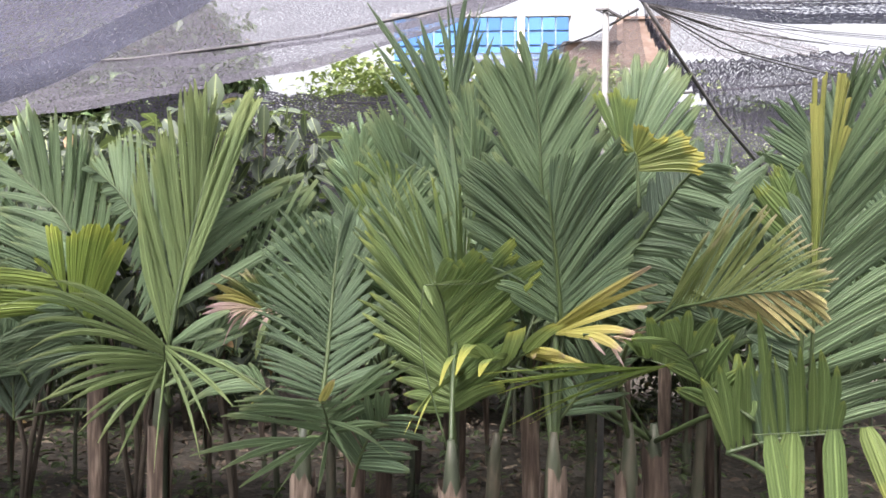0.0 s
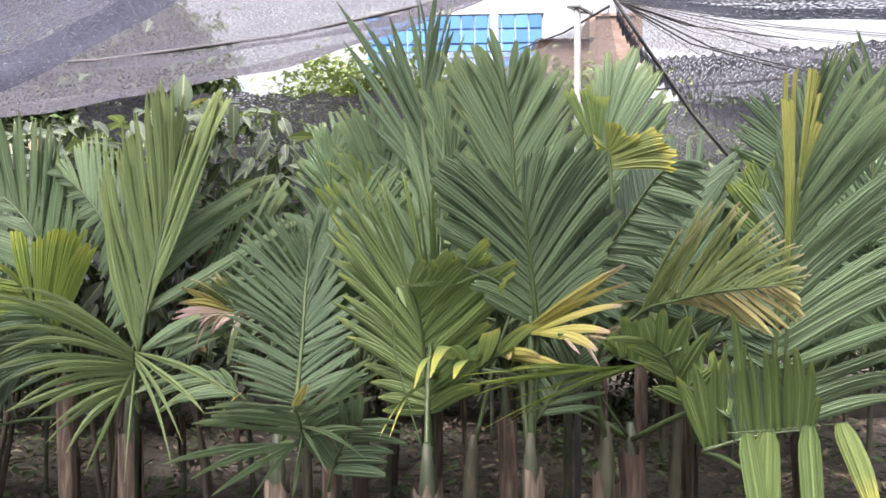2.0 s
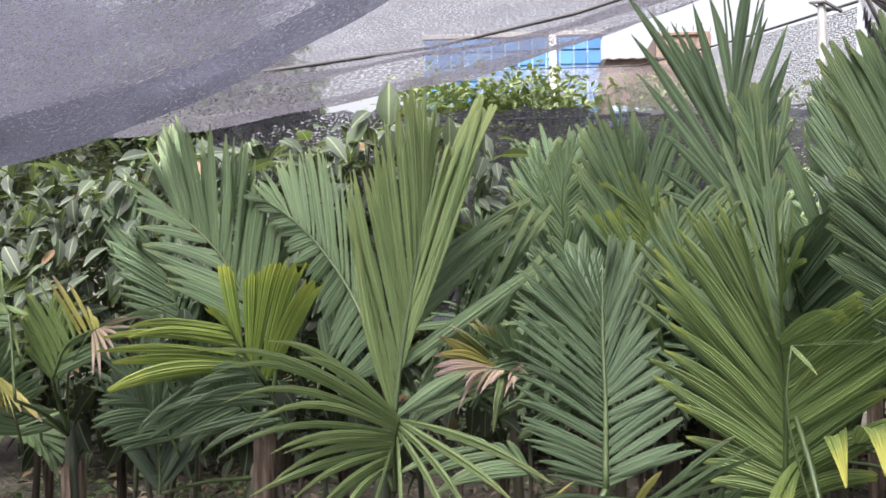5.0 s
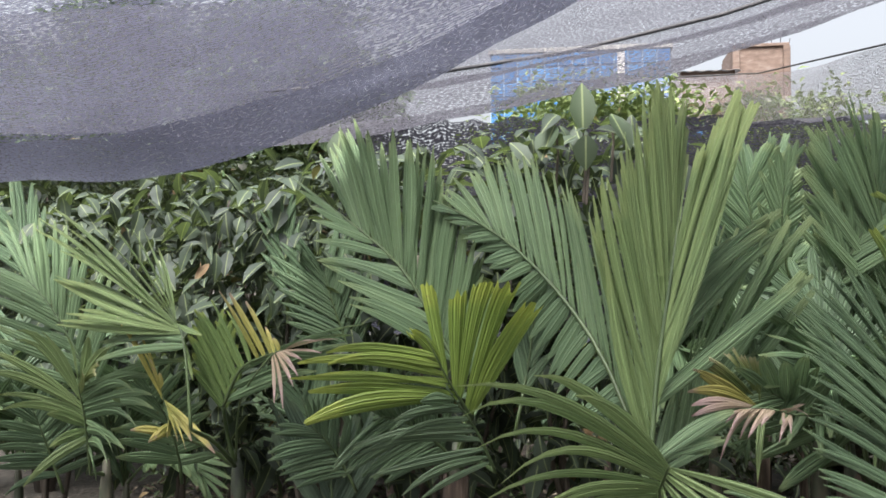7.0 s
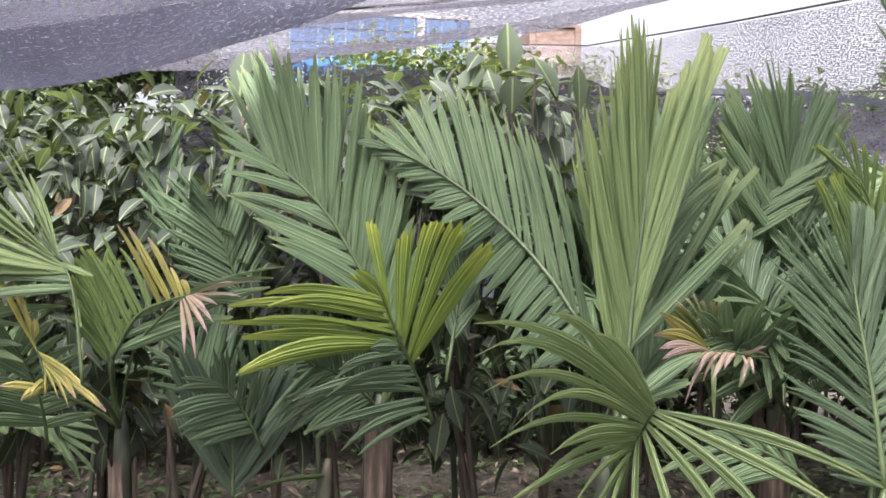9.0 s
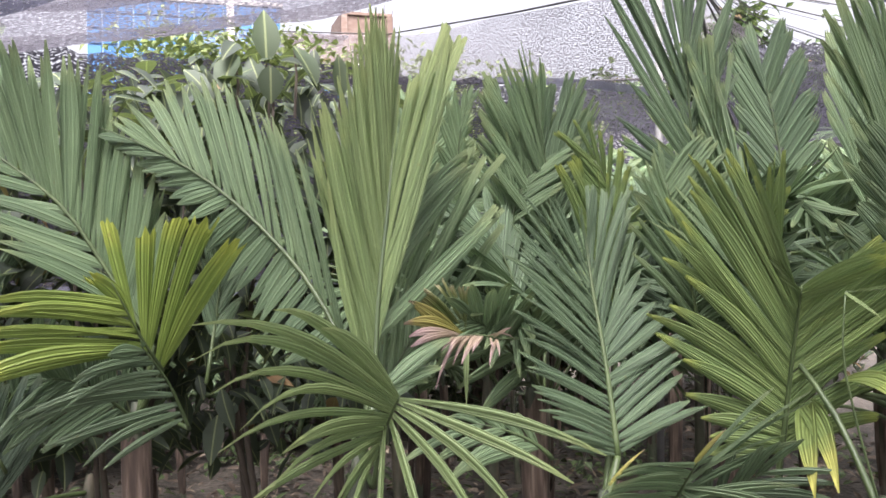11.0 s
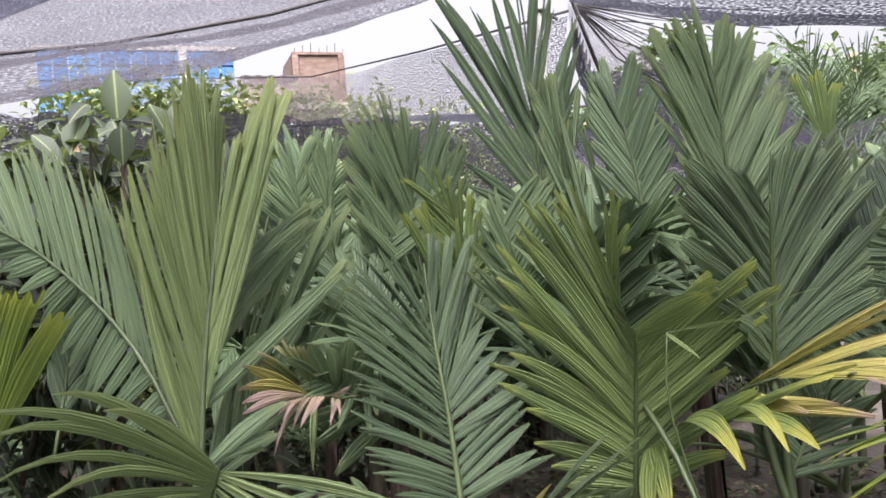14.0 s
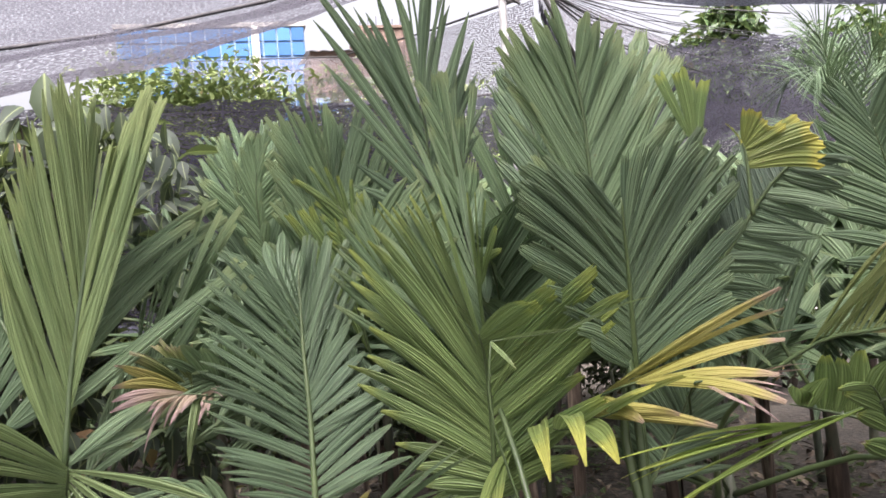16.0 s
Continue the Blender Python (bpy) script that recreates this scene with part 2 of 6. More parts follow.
def net_material(name, colour, open_share, row=0.005, col=0.007):
    """Knitted shade net: dark tape with small holes in rows; UV in metres."""
    m, nd, ln, bsdf = node_material(name)
    uv = nd.new("ShaderNodeUVMap").outputs[0]
    sep = nd.new("ShaderNodeSeparateXYZ")
    ln.new(uv, sep.inputs[0])
    wob = noise_tex(nd, ln, uv, 7.0, 2.0)
    vy = maths(nd, ln, "MULTIPLY_ADD", wob, 0.04, sep.outputs[1])
    rows = maths(nd, ln, "SINE", maths(nd, ln, "MULTIPLY", vy, 2 * math.pi / row))
    mp = nd.new("ShaderNodeMapping")
    mp.inputs["Scale"].default_value = (0.5 / col, 0.85 / row, 1)
    ln.new(uv, mp.inputs["Vector"])
    fray = noise_tex(nd, ln, mp.outputs[0], 1.0, 1.0)
    thin = noise_tex(nd, ln, uv, 2.2, 3.0)
    hole = maths(nd, ln, "MULTIPLY_ADD", fray, 5.0, maths(nd, ln, "MULTIPLY_ADD", rows, 0.55, -2.5))
    hole = maths(nd, ln, "ADD", hole, maths(nd, ln, "MULTIPLY_ADD", thin, 0.8, -0.4))
    hole = maths(nd, ln, "MULTIPLY_ADD", hole, 0.75, open_share, clamp=True)
    base = mix_colour(nd, ln, noise_tex(nd, ln, uv, 4.0), tuple(c * 0.75 for c in colour), tuple(c * 1.3 for c in colour))
    ln.new(base, bsdf.inputs["Base Color"])
    bsdf.inputs["Roughness"].default_value = 0.6
    tl = nd.new("ShaderNodeBsdfTranslucent")
    ln.new(base, tl.inputs["Color"])
    tape = nd.new("ShaderNodeMixShader")
    tape.inputs[0].default_value = 0.45
    ln.new(bsdf.outputs[0], tape.inputs[1])
    ln.new(tl.outputs[0], tape.inputs[2])
    clear = nd.new("ShaderNodeBsdfTransparent")
    ms = nd.new("ShaderNodeMixShader")
    ln.new(hole, ms.inputs[0])
    ln.new(tape.outputs[0], ms.inputs[1])
    ln.new(clear.outputs[0], ms.inputs[2])
    ln.new(ms.outputs[0], nd["Material Output"].inputs["Surface"])
    return m


NET = net_material("grey_black_shade_net", (0.115, 0.117, 0.158), 0.3, 0.008, 0.009)
NET_DENSE = net_material("doubled_shade_net", (0.185, 0.19, 0.255), 0.0)
NET_CREASED = net_material("creased_dark_net", (0.05, 0.048, 0.066), 0.06, 0.012, 0.01)
NET_THIN = net_material("thin_shade_net", (0.045, 0.043, 0.056), 0.22, 0.014, 0.011)
NET_PALE = net_material("pale_thin_net", (0.24, 0.22, 0.24), 0.5, 0.012, 0.009)


# ---- mesh helpers ----
def mesh_of(name, verts, faces, material, uvs=None, smooth=False):
    me = bpy.data.meshes.new(name)
    me.from_pydata(verts, [], faces)
    me.materials.append(material)
    if uvs is not None:
        layer = me.uv_layers.new(name="UVMap")
        index = np.empty(len(me.loops), dtype=np.int32)
        me.loops.foreach_get("vertex_index", index)
        layer.data.foreach_set("uv", np.asarray(uvs, dtype=np.float32)[index].ravel())
    if smooth:
        me.polygons.foreach_set("use_smooth", [True] * len(me.polygons))
    me.update()
    return me


def child(name, me, parent, label=""):
    ob = new(name, me)
    ob.parent = parent
    return tagged(ob, label) if label else ob


def part(name, bm, material, parent, label="", smooth=False):
    me = bpy.data.meshes.new(name)
    bm.to_mesh(me)
    bm.free()
    me.materials.append(material)
    if smooth:
        me.polygons.foreach_set("use_smooth", [True] * len(me.polygons))
    return child(name, me, parent, label)


def thing(name, label, category, at=(0, 0, 0), group="", kind=""):
    ob = new(name)
    ob.empty_display_size = 0.1
    ob.location = at
    return tagged(ob, label, category, group, kind)


def tube(points, radii, sides=8, cap=True):
    """Verts and faces of a round tube through the points."""
    verts, faces = [], []
    pts = [Vector(p) for p in points]
    up = Vector((0.31, 0.95, 0.07))
    for i, p in enumerate(pts):
        t = (pts[min(i + 1, len(pts) - 1)] - pts[max(i - 1, 0)]).normalized()
        a = t.cross(up).normalized()
        b = t.cross(a)
        for k in range(sides):
            w = 2 * math.pi * k / sides
            verts.append(p + (a * math.cos(w) + b * math.sin(w)) * radii[i])
    for i in range(len(pts) - 1):
        for k in range(sides):
            k2 = (k + 1) % sides
            faces.append((i * sides + k, i * sides + k2, (i + 1) * sides + k2, (i + 1) * sides + k))
    if cap:
        faces.append(tuple(range(sides - 1, -1, -1)))
        faces.append(tuple((len(pts) - 1) * sides + k for k in range(sides)))
    return verts, faces


def box_bm(x0, y0, z0, x1, y1, z1, bevel=0.0):
    bm = bmesh.new()
    bmesh.ops.create_cube(bm, size=1)
    for v in bm.verts:
        v.co = Vector(((x0, x1)[v.co.x > 0], (y0, y1)[v.co.y > 0], (z0, z1)[v.co.z > 0]))
    if bevel:
        bmesh.ops.bevel(bm, geom=bm.edges[:], offset=bevel, segments=1, affect="EDGES")
    return bm


def bow3(a, m, b, s):
    """The point at s on the bend from a over m to b."""
    c = m * 2 - (a + b) * 0.5
    return a * ((1 - s) ** 2) + c * (2 * s * (1 - s)) + b * (s * s)


def runs(v, s):
    """A value that runs over evenly spaced values along s from 0 to 1."""
    if len(v) == 1:
        return v[0]
    k = min(max(s, 0.0), 1.0) * (len(v) - 1)
    i = min(int(k), len(v) - 2)
    return v[i] + (v[i + 1] - v[i]) * (k - i)


# ---- palms ----
def leaflet(p0, way, side, out, length, w0, w1, droop, blunt, split, rng, segs=7, narrow=0.45):
    """One pleated leaflet: a strip along way that is w0 wide at its foot and heads for w1, ribs across, hanging by droop,
    drawn in from the share split on, with a bitten end. Returns verts, faces and UVs."""
    pleats = max(2, min(5, round(max(w0, w1) / 0.015)))
    across = pleats * 2
    verts, uvs, faces = [], [], []
    curl = rng.uniform(-0.03, 0.03)
    kink = rng.gauss(0, 0.02)
    teeth = [rng.uniform(0.1, 0.5) * (1 if k % 2 else -1) for k in range(across + 1)]
    for i in range(segs + 1):
        u = i / segs
        fall = droop * length * (u ** 2.2)
        centre = p0 + way * (length * u * (1 - 0.25 * droop * u)) + Vector((0, 0, -fall)) + side * (curl * length * u * u) + out * (kink * length * math.sin(u * 3.1))
        wide = w0 + (w1 - w0) * u
        if u < 0.2:
            wide *= narrow + (1 - narrow) * math.sin(u / 0.2 * math.pi / 2)
        if u > split:
            wide *= 1 - (1 - blunt) * ((u - split) / (1 - split)) ** 1.5
        wide = max(wide, 0.002)
        for k in range(across + 1):
            f = k / across - 0.5
            ridge = (0.5 if k % 2 else -0.5) * wide / across * 0.42
            end = teeth[k] * wide * 1.2 * (u == 1.0)
            cup = -f * f * wide * 0.5
            verts.append(centre + side * (f * wide) + out * (ridge + cup) + way * end)
            uvs.append((k / across, u))
    n = across + 1
    for i in range(segs):
        for k in range(across):
            q = i * n + k
            faces.append((q, q + 1, q + 1 + n, q + n))
    return verts, faces, uvs


def frond(palm, base, mid, tip, face, left, right, angle_left, angle_right, count=16, cover=1.0, blunt=0.25,
          droop=0.08, fold=14.0, start=0.18, mat=None, thick=0.011, pieces=True, label="", seed=0, split=0.5, twist=8.0, ragged=0.06, segs=7, narrow=0.7):
    """A pinnate frond: a stalk from base over mid to tip, and leaflets on both sides of it. face: the way its upper side looks;
    left, right: leaflet lengths, and their angles from the stalk, at even steps from start to end."""
    rng = random.Random(seed * 7919 + 13)
    base, mid, tip, face = Vector(base), Vector(mid), Vector(tip), Vector(face).normalized()
    n_st = 9
    pts = [bow3(base, mid, tip, i / n_st) for i in range(n_st + 1)]
    v, f = tube(pts, [thick * (0.6 - 0.48 * i / n_st) for i in range(n_st + 1)], 6)
    stalk = child("frond", mesh_of("frond", v, f, RACHIS, smooth=True), palm, label)
    run = sum((pts[i + 1] - pts[i]).length for i in range(n_st))
    gap = run * (1 - start) / count
    blade = ([], [], [])
    for sign, lens, ang in ((-1, left, angle_left), (1, right, angle_right)):
        if max(lens) <= 0:
            continue
        for i in range(count):
            s = start + (1 - start) * (i + 0.5 + rng.uniform(-0.12, 0.12)) / count
            k = min(1.0, max(0.0, (s - start) / (1 - start)))
            p = bow3(base, mid, tip, min(s, 1.0))
            t = (bow3(base, mid, tip, s + 0.02) - bow3(base, mid, tip, s - 0.02)).normalized()
            nrm = (face - t * face.dot(t)).normalized()
            sd = t.cross(nrm) * sign
            a = radians(runs(ang, k) + rng.gauss(0, 1.2))
            fd = radians(fold + rng.gauss(0, 5))
            way = t * math.cos(a) + (sd * math.cos(fd) + nrm * math.sin(fd)) * math.sin(a)
            out = (nrm * math.cos(fd) - sd * math.sin(fd)).normalized()
            wd = out.cross(way).normalized()
            out = way.cross(wd).normalized()
            tw = radians(rng.gauss(twist, twist)) * sign
            wd = (wd * math.cos(tw) + out * math.sin(tw)).normalized()
            out = way.cross(wd).normalized()
            ln = runs(lens, k) * (1 + rng.uniform(-ragged, ragged))
            near = radians(max(-3.0, min(40.0 / count + 2.5, runs(ang, k - 0.5 / count) - runs(ang, k + 0.5 / count))))
            foot_w = max(gap * math.sin(max(a, 0.15)), 0.008) * cover * rng.uniform(0.88, 1.12)
            end_w = max(foot_w * 0.4, foot_w + near * ln * cover)
            sag = 0.22 if count > 7 and rng.random() < 0.05 else 0.0      # a few leaflets hang loose
            lv, lf, lu = leaflet(p, way, wd, out, ln, foot_w, end_w, droop * rng.uniform(0.5, 1.5) + sag, blunt, split, rng, segs, narrow)
            if pieces:
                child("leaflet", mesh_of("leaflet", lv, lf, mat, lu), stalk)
            else:
                o = len(blade[0])
                blade[0].extend(lv)
                blade[1].extend(tuple(q + o for q in fc) for fc in lf)
                blade[2].extend(lu)
    if blade[0]:
        child("blade", mesh_of("blade", blade[0], blade[1], mat, blade[2]), stalk)
    return stalk


def smooth_run(pts, s):
    """The point at share s of a smooth bend through all the points."""
    if len(pts) == 1:
        return pts[0].copy()
    k = min(max(s, 0.0), 1.0) * (len(pts) - 1)
    i = min(int(k), len(pts) - 2)
    q = k - i
    a, b = pts[i], pts[i + 1]
    z, n = pts[max(i - 1, 0)], pts[min(i + 2, len(pts) - 1)]
    return 0.5 * (2 * a + (b - z) * q + (2 * z - 5 * a + 4 * b - n) * q * q + (3 * a - z - 3 * b + n) * q ** 3)


def blade_strip(p0, p1, side, arch, widths, blunt, rng, segs=8):
    """A pleated leaflet from p0 to p1 that rises by arch and falls to its end; widths at foot, middle and end."""
    length = (p1 - p0).length
    way = (p1 - p0).normalized()
    out = way.cross(side).normalized()
    side = out.cross(way).normalized()
    wm = max(widths)
    pleats = max(1, min(4, round(wm / 0.014)))
    across = pleats * 2
    crimp = 0.48 if wm < 0.035 else 0.28
    sway = rng.gauss(0, 0.018) * length
    roll = rng.gauss(0, 0.22)
    bite = [rng.uniform(-0.35, 0.25) for _ in range(across + 1)]
    verts, uvs, faces = [], [], []
    for i in range(segs + 1):
        u = i / segs
        c = p0.lerp(p1, u) + Vector((0, 0, arch * length * 4 * u * (1 - u) * (0.6 + 0.8 * u))) + side * (sway * math.sin(u * 3.1))
        w = widths[0] + (widths[1] - widths[0]) * min(1.0, u / 0.45) if u < 0.45 else widths[1] + (widths[2] - widths[1]) * (u - 0.45) / 0.55
        w *= 0.55 + 0.45 * min(1.0, u / 0.15)
        w *= 1 - (1 - blunt) * max(0.0, (u - 0.5) / 0.5) ** 1.7
        w = max(w, 0.0016)
        a = roll * u
        sd = side * math.cos(a) + out * math.sin(a)
        up = out * math.cos(a) - side * math.sin(a)
        keel = 0.34 - 0.2 * u                     # folded down along the middle, flatter to the end
        for k in range(across + 1):
            f = k / across - 0.5
            ridge = (0.5 if k % 2 else -0.5) * w / across * crimp
            verts.append(c + sd * (f * w) + up * (ridge - abs(f) * w * keel) + way * (bite[k] * w * (i == segs)))
            uvs.append((k / across, u))
    n = across + 1
    for i in range(segs):
        for k in range(across):
            q = i * n + k
            faces.append((q, q + 1, q + 1 + n, q + n))
    return verts, faces, uvs


def plume(palm, spine, sets, seed=0, thick=0.006, arch=0.03, cover=1.2, widest=0.04, ragged=0.035, label="", tone=None):
    """A feathered frond. spine: bend of its stalk. sets: (from, to, number, bluntness, ends, material), each a run of leaflets rooted
    between two shares of the stalk with their ends on the bend through ends."""
    rng = random.Random(seed * 613 + 7)
    spine = [Vector(q) for q in spine]
    n_st = 12
    pts = [smooth_run(spine, i / n_st) for i in range(n_st + 1)]
    v, f = tube(pts, [thick * (1.0 - 0.75 * i / n_st) for i in range(n_st + 1)], 6)
    crown = CROWN[palm.name] - Vector((0, 0, 0.06))
    if (pts[0] - crown).length < 0.75:            # the petiole, from the crown of the stem to the foot of the blade
        lift = (pts[0] - crown).length * 0.25
        way_in = (pts[1] - pts[0]).normalized()
        pet = [smooth_run([crown, crown.lerp(pts[0], 0.5) + Vector((0, 0, lift * 0.6)) - way_in * lift * 0.4, pts[0]], i / 6) for i in range(7)]
        pv, pf = tube(pet, [thick * (1.6 - 0.1 * i) for i in range(7)], 6)
        f = f + [tuple(q + len(v) for q in fc) for fc in pf]
        v = v + pv
    stalk = child("frond", mesh_of("frond", v, f, RACHIS, smooth=True), palm, label)
    for s0, s1, n, blunt, ends, mat in sets:
        ends = [Vector(q) for q in ends]
        roots, tips = [], []
        for i in range(n):
            k = (i + 0.5) / n if n > 1 else 0.5
            roots.append(smooth_run(spine, s0 + (s1 - s0) * (k + rng.uniform(-0.2, 0.2) / n)))
            e = smooth_run(ends, i / max(n - 1, 1))
            reach = (e - roots[-1]).length
            e = roots[-1].lerp(e, 1 + rng.gauss(-0.01, ragged)) + Vector((rng.gauss(0, 0.011), rng.gauss(0, 0.03), rng.gauss(0, 0.011))) * min(1.0, reach * 3)
            tips.append(e)
        for i in range(n):
            a, b = max(i - 1, 0), min(i + 1, n - 1)
            way = (tips[i] - roots[i]).normalized()

            def room(p, q):
                if a == b:
                    return widest * 0.7
                d = q - p
                return (d - way * d.dot(way)).length / (b - a)
            foot = room(roots[a], roots[b])
            end = room(tips[a], tips[b])
            half = room((roots[a] + tips[a]) / 2, (roots[b] + tips[b]) / 2)
            grow = cover * rng.uniform(0.9, 1.15)
            widths = [min(widest, max(0.007, w * grow)) for w in (foot, half, end)]
            along = smooth_run(spine, s0 + (s1 - s0) * (i + 0.5) / n + 0.03) - smooth_run(spine, s0 + (s1 - s0) * (i + 0.5) / n - 0.03)
            side = along - way * along.dot(way)
            if side.length < 1e-4:
                side = Vector((1, 0, 0)) - way * way.x
            side.normalize()
            if way.cross(side).y > 0:
                side = -side
            lv, lf, lu = blade_strip(roots[i], tips[i], side, arch * rng.uniform(0.3, 1.7), widths, blunt * rng.uniform(0.8, 1.15), rng)
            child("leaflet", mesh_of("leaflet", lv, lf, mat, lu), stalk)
    return stalk


def stem(palm, foot, top, r0=0.034, r1=0.025, sheath=(0.45, 0.8), seed=0, flare=True):
    """The trunk-like stem with leaf-scar rings, and a dry sheath that stands off it."""
    rng = random.Random(seed * 31 + 5)
    foot, top = Vector(foot), Vector(top)
    n = 14
    pts, rad = [], []
    bend = Vector((rng.uniform(-0.02, 0.02), rng.uniform(-0.02, 0.02), 0))
    for i in range(n + 1):
        s = i / n
        pts.append(foot.lerp(top, s) + bend * math.sin(s * math.pi))
        rad.append((r0 + (r1 - r0) * s) * (1 + 0.05 * (i % 3 == 0)) * (1.25 if i == 0 and flare else 0.45 if i == n else 0.8 if i == n - 1 else 1.0))
    v, f = tube(pts, rad, 12)
    child("stem", mesh_of("stem", v, f, STEM, smooth=True), palm)
    if sheath:
        a, b = sheath
        sides, rows = 15, 7
        vs, fs = [], []
        gapk = rng.uniform(0, 6.28)
        for i in range(rows + 1):
            s = a + (b - a) * i / rows
            c = foot.lerp(top, s) + bend * math.sin(s * math.pi)
            r = (r0 + (r1 - r0) * s) * (1.12 + 0.14 * math.sin(i / rows * math.pi)) + 0.002 * i
            for k in range(sides + 1):
                w = gapk + k / sides * 5.6
                tear = rng.uniform(-0.035, 0.03) if i == rows else rng.uniform(-0.012, 0.012)
                vs.append(c + Vector((math.cos(w) * r, math.sin(w) * r, tear)))
        for i in range(rows):
            for k in range(sides):
                q = i * (sides + 1) + k
                fs.append((q, q + 1, q + sides + 2, q + sides + 1))
        child("sheath", mesh_of("sheath", vs, fs, SHEATH, smooth=True), palm, "torn dry brown leaf sheath")


CROWN = {}
PALM_LABEL = "young areca palm with feathered green fronds, rooted in the nursery soil"


def palm(foot, top, label=PALM_LABEL, **k):
    p = thing("areca_palm", label, "palm", group="young palms of the nursery")
    stem(p, foot, top, **k)
    CROWN[p.name] = Vector(top)
    return p



p = palm((-1, 3.12, -0.03), (-0.98, 3.12, 1.089), seed=1, sheath=(0.3, 0.84))
plume(p, ((-0.948, 3.1, 1.173), (-0.924, 3.15, 1.411), (-0.882, 3.2, 1.659), (-0.854, 3.25, 1.853), (-0.859, 3.3, 2.023),), ((0.02, 0.7, 40, 0.12, ((-1.069, 3.1, 1.736), (-1.066, 3.122, 1.837), (-1.044, 3.145, 1.909), (-0.998, 3.167, 1.993), (-0.959, 3.19, 2.051), (-0.928, 3.212, 2.118), (-0.896, 3.235, 2.127), (-0.856, 3.257, 2.133), (-0.831, 3.28, 2.101),), LIGHT), (0.12, 0.62, 11, 0.75, ((-0.666, 3.27, 2.096), (-0.687, 3.27, 2.109), (-0.711, 3.27, 2.11), (-0.735, 3.27, 2.073), (-0.759, 3.27, 2.025), (-0.8, 3.27, 1.968), (-0.832, 3.27, 2.042),), LIGHT), (0.24, 0.42, 6, 0.7, ((-0.549, 3.5, 1.757), (-0.556, 3.467, 1.795), (-0.599, 3.433, 1.804), (-0.653, 3.4, 1.745),), MID), (0.16, 0.2, 2, 0.3, ((-0.456, 3.55, 1.678), (-0.491, 3.55, 1.639),), MID), (0.3, 0.6, 7, 0.12, ((-0.741, 3.35, 1.576), (-0.757, 3.35, 1.676), (-0.798, 3.35, 1.677), (-0.781, 3.35, 1.744),), MID), (0.02, 0.06, 3, 0.3, ((-0.745, 3.15, 1.293), (-0.768, 3.15, 1.251), (-0.784, 3.15, 1.22),), MID),), seed=501, thick=0.009, cover=1.75)
plume(p, ((-0.955, 3.14, 1.195), (-1.054, 3.276, 1.43), (-1.167, 3.412, 1.591), (-1.312, 3.548, 1.736), (-1.47, 3.684, 1.839), (-1.644, 3.82, 1.921),), ((0.08, 0.75, 30, 0.12, ((-1.089, 3.35, 1.793), (-1.123, 3.414, 1.87), (-1.156, 3.479, 1.93), (-1.218, 3.543, 1.974), (-1.292, 3.607, 2.011), (-1.37, 3.671, 2.04), (-1.451, 3.736, 2.005), (-1.597, 3.8, 1.929),), MID), (0.1, 0.85, 24, 0.15, ((-1.139, 3.3, 1.244), (-1.184, 3.4, 1.331), (-1.259, 3.5, 1.463), (-1.377, 3.6, 1.663), (-1.494, 3.7, 1.781), (-1.618, 3.8, 1.878),), DEEP),), seed=502, thick=0.008)
plume(p, ((-0.948, 3.12, 0.971), (-0.936, 3.05, 1.114), (-0.914, 2.98, 1.212),), ((0.3, 1, 15, 0.1, ((-1.074, 2.85, 0.892), (-1.153, 2.84, 0.945), (-1.112, 2.83, 0.988), (-1.211, 2.82, 1.041), (-1.271, 2.81, 1.031), (-1.223, 2.8, 1.085), (-1.176, 2.79, 1.16), (-1.291, 2.78, 1.151), (-1.276, 2.77, 1.194), (-1.328, 2.76, 1.244), (-1.369, 2.75, 1.353), (-1.361, 2.74, 1.384), (-1.236, 2.73, 1.427), (-1.12, 2.72, 1.402),), LIGHT), (0.55, 1, 6, 0.12, ((-0.991, 2.82, 0.86), (-0.885, 2.812, 0.809), (-0.742, 2.804, 0.84), (-0.694, 2.796, 0.966), (-0.589, 2.788, 1.056), (-0.525, 2.78, 1.098),), LIGHT),), seed=503, thick=0.008, arch=0.09, widest=0.034, cover=1.5)
plume(p, ((-0.893, 3.45, 1.088), (-0.841, 3.475, 1.266), (-0.798, 3.5, 1.423),), ((0.15, 1, 13, 0.5, ((-0.486, 3.46, 1.582), (-0.5, 3.46, 1.738), (-0.547, 3.46, 1.801), (-0.615, 3.46, 1.81), (-0.672, 3.46, 1.775), (-0.722, 3.46, 1.784), (-0.758, 3.46, 1.627),), MID),), seed=542, cover=1.1)
frond(p, (-0.981, 3.2, 1.069), (-0.866, 3.3, 1.193), (-0.75, 3.4, 1.332), (0.02, -0.8, 0.59), (0.28, 0.29, 0.3, 0.23, 0.17), (0.24, 0.29, 0.33, 0.28, 0.22), (23, 23, 23, 22, 21), (21, 18, 15, 6, -3), mat=MID, seed=6, count=6, cover=1.05)

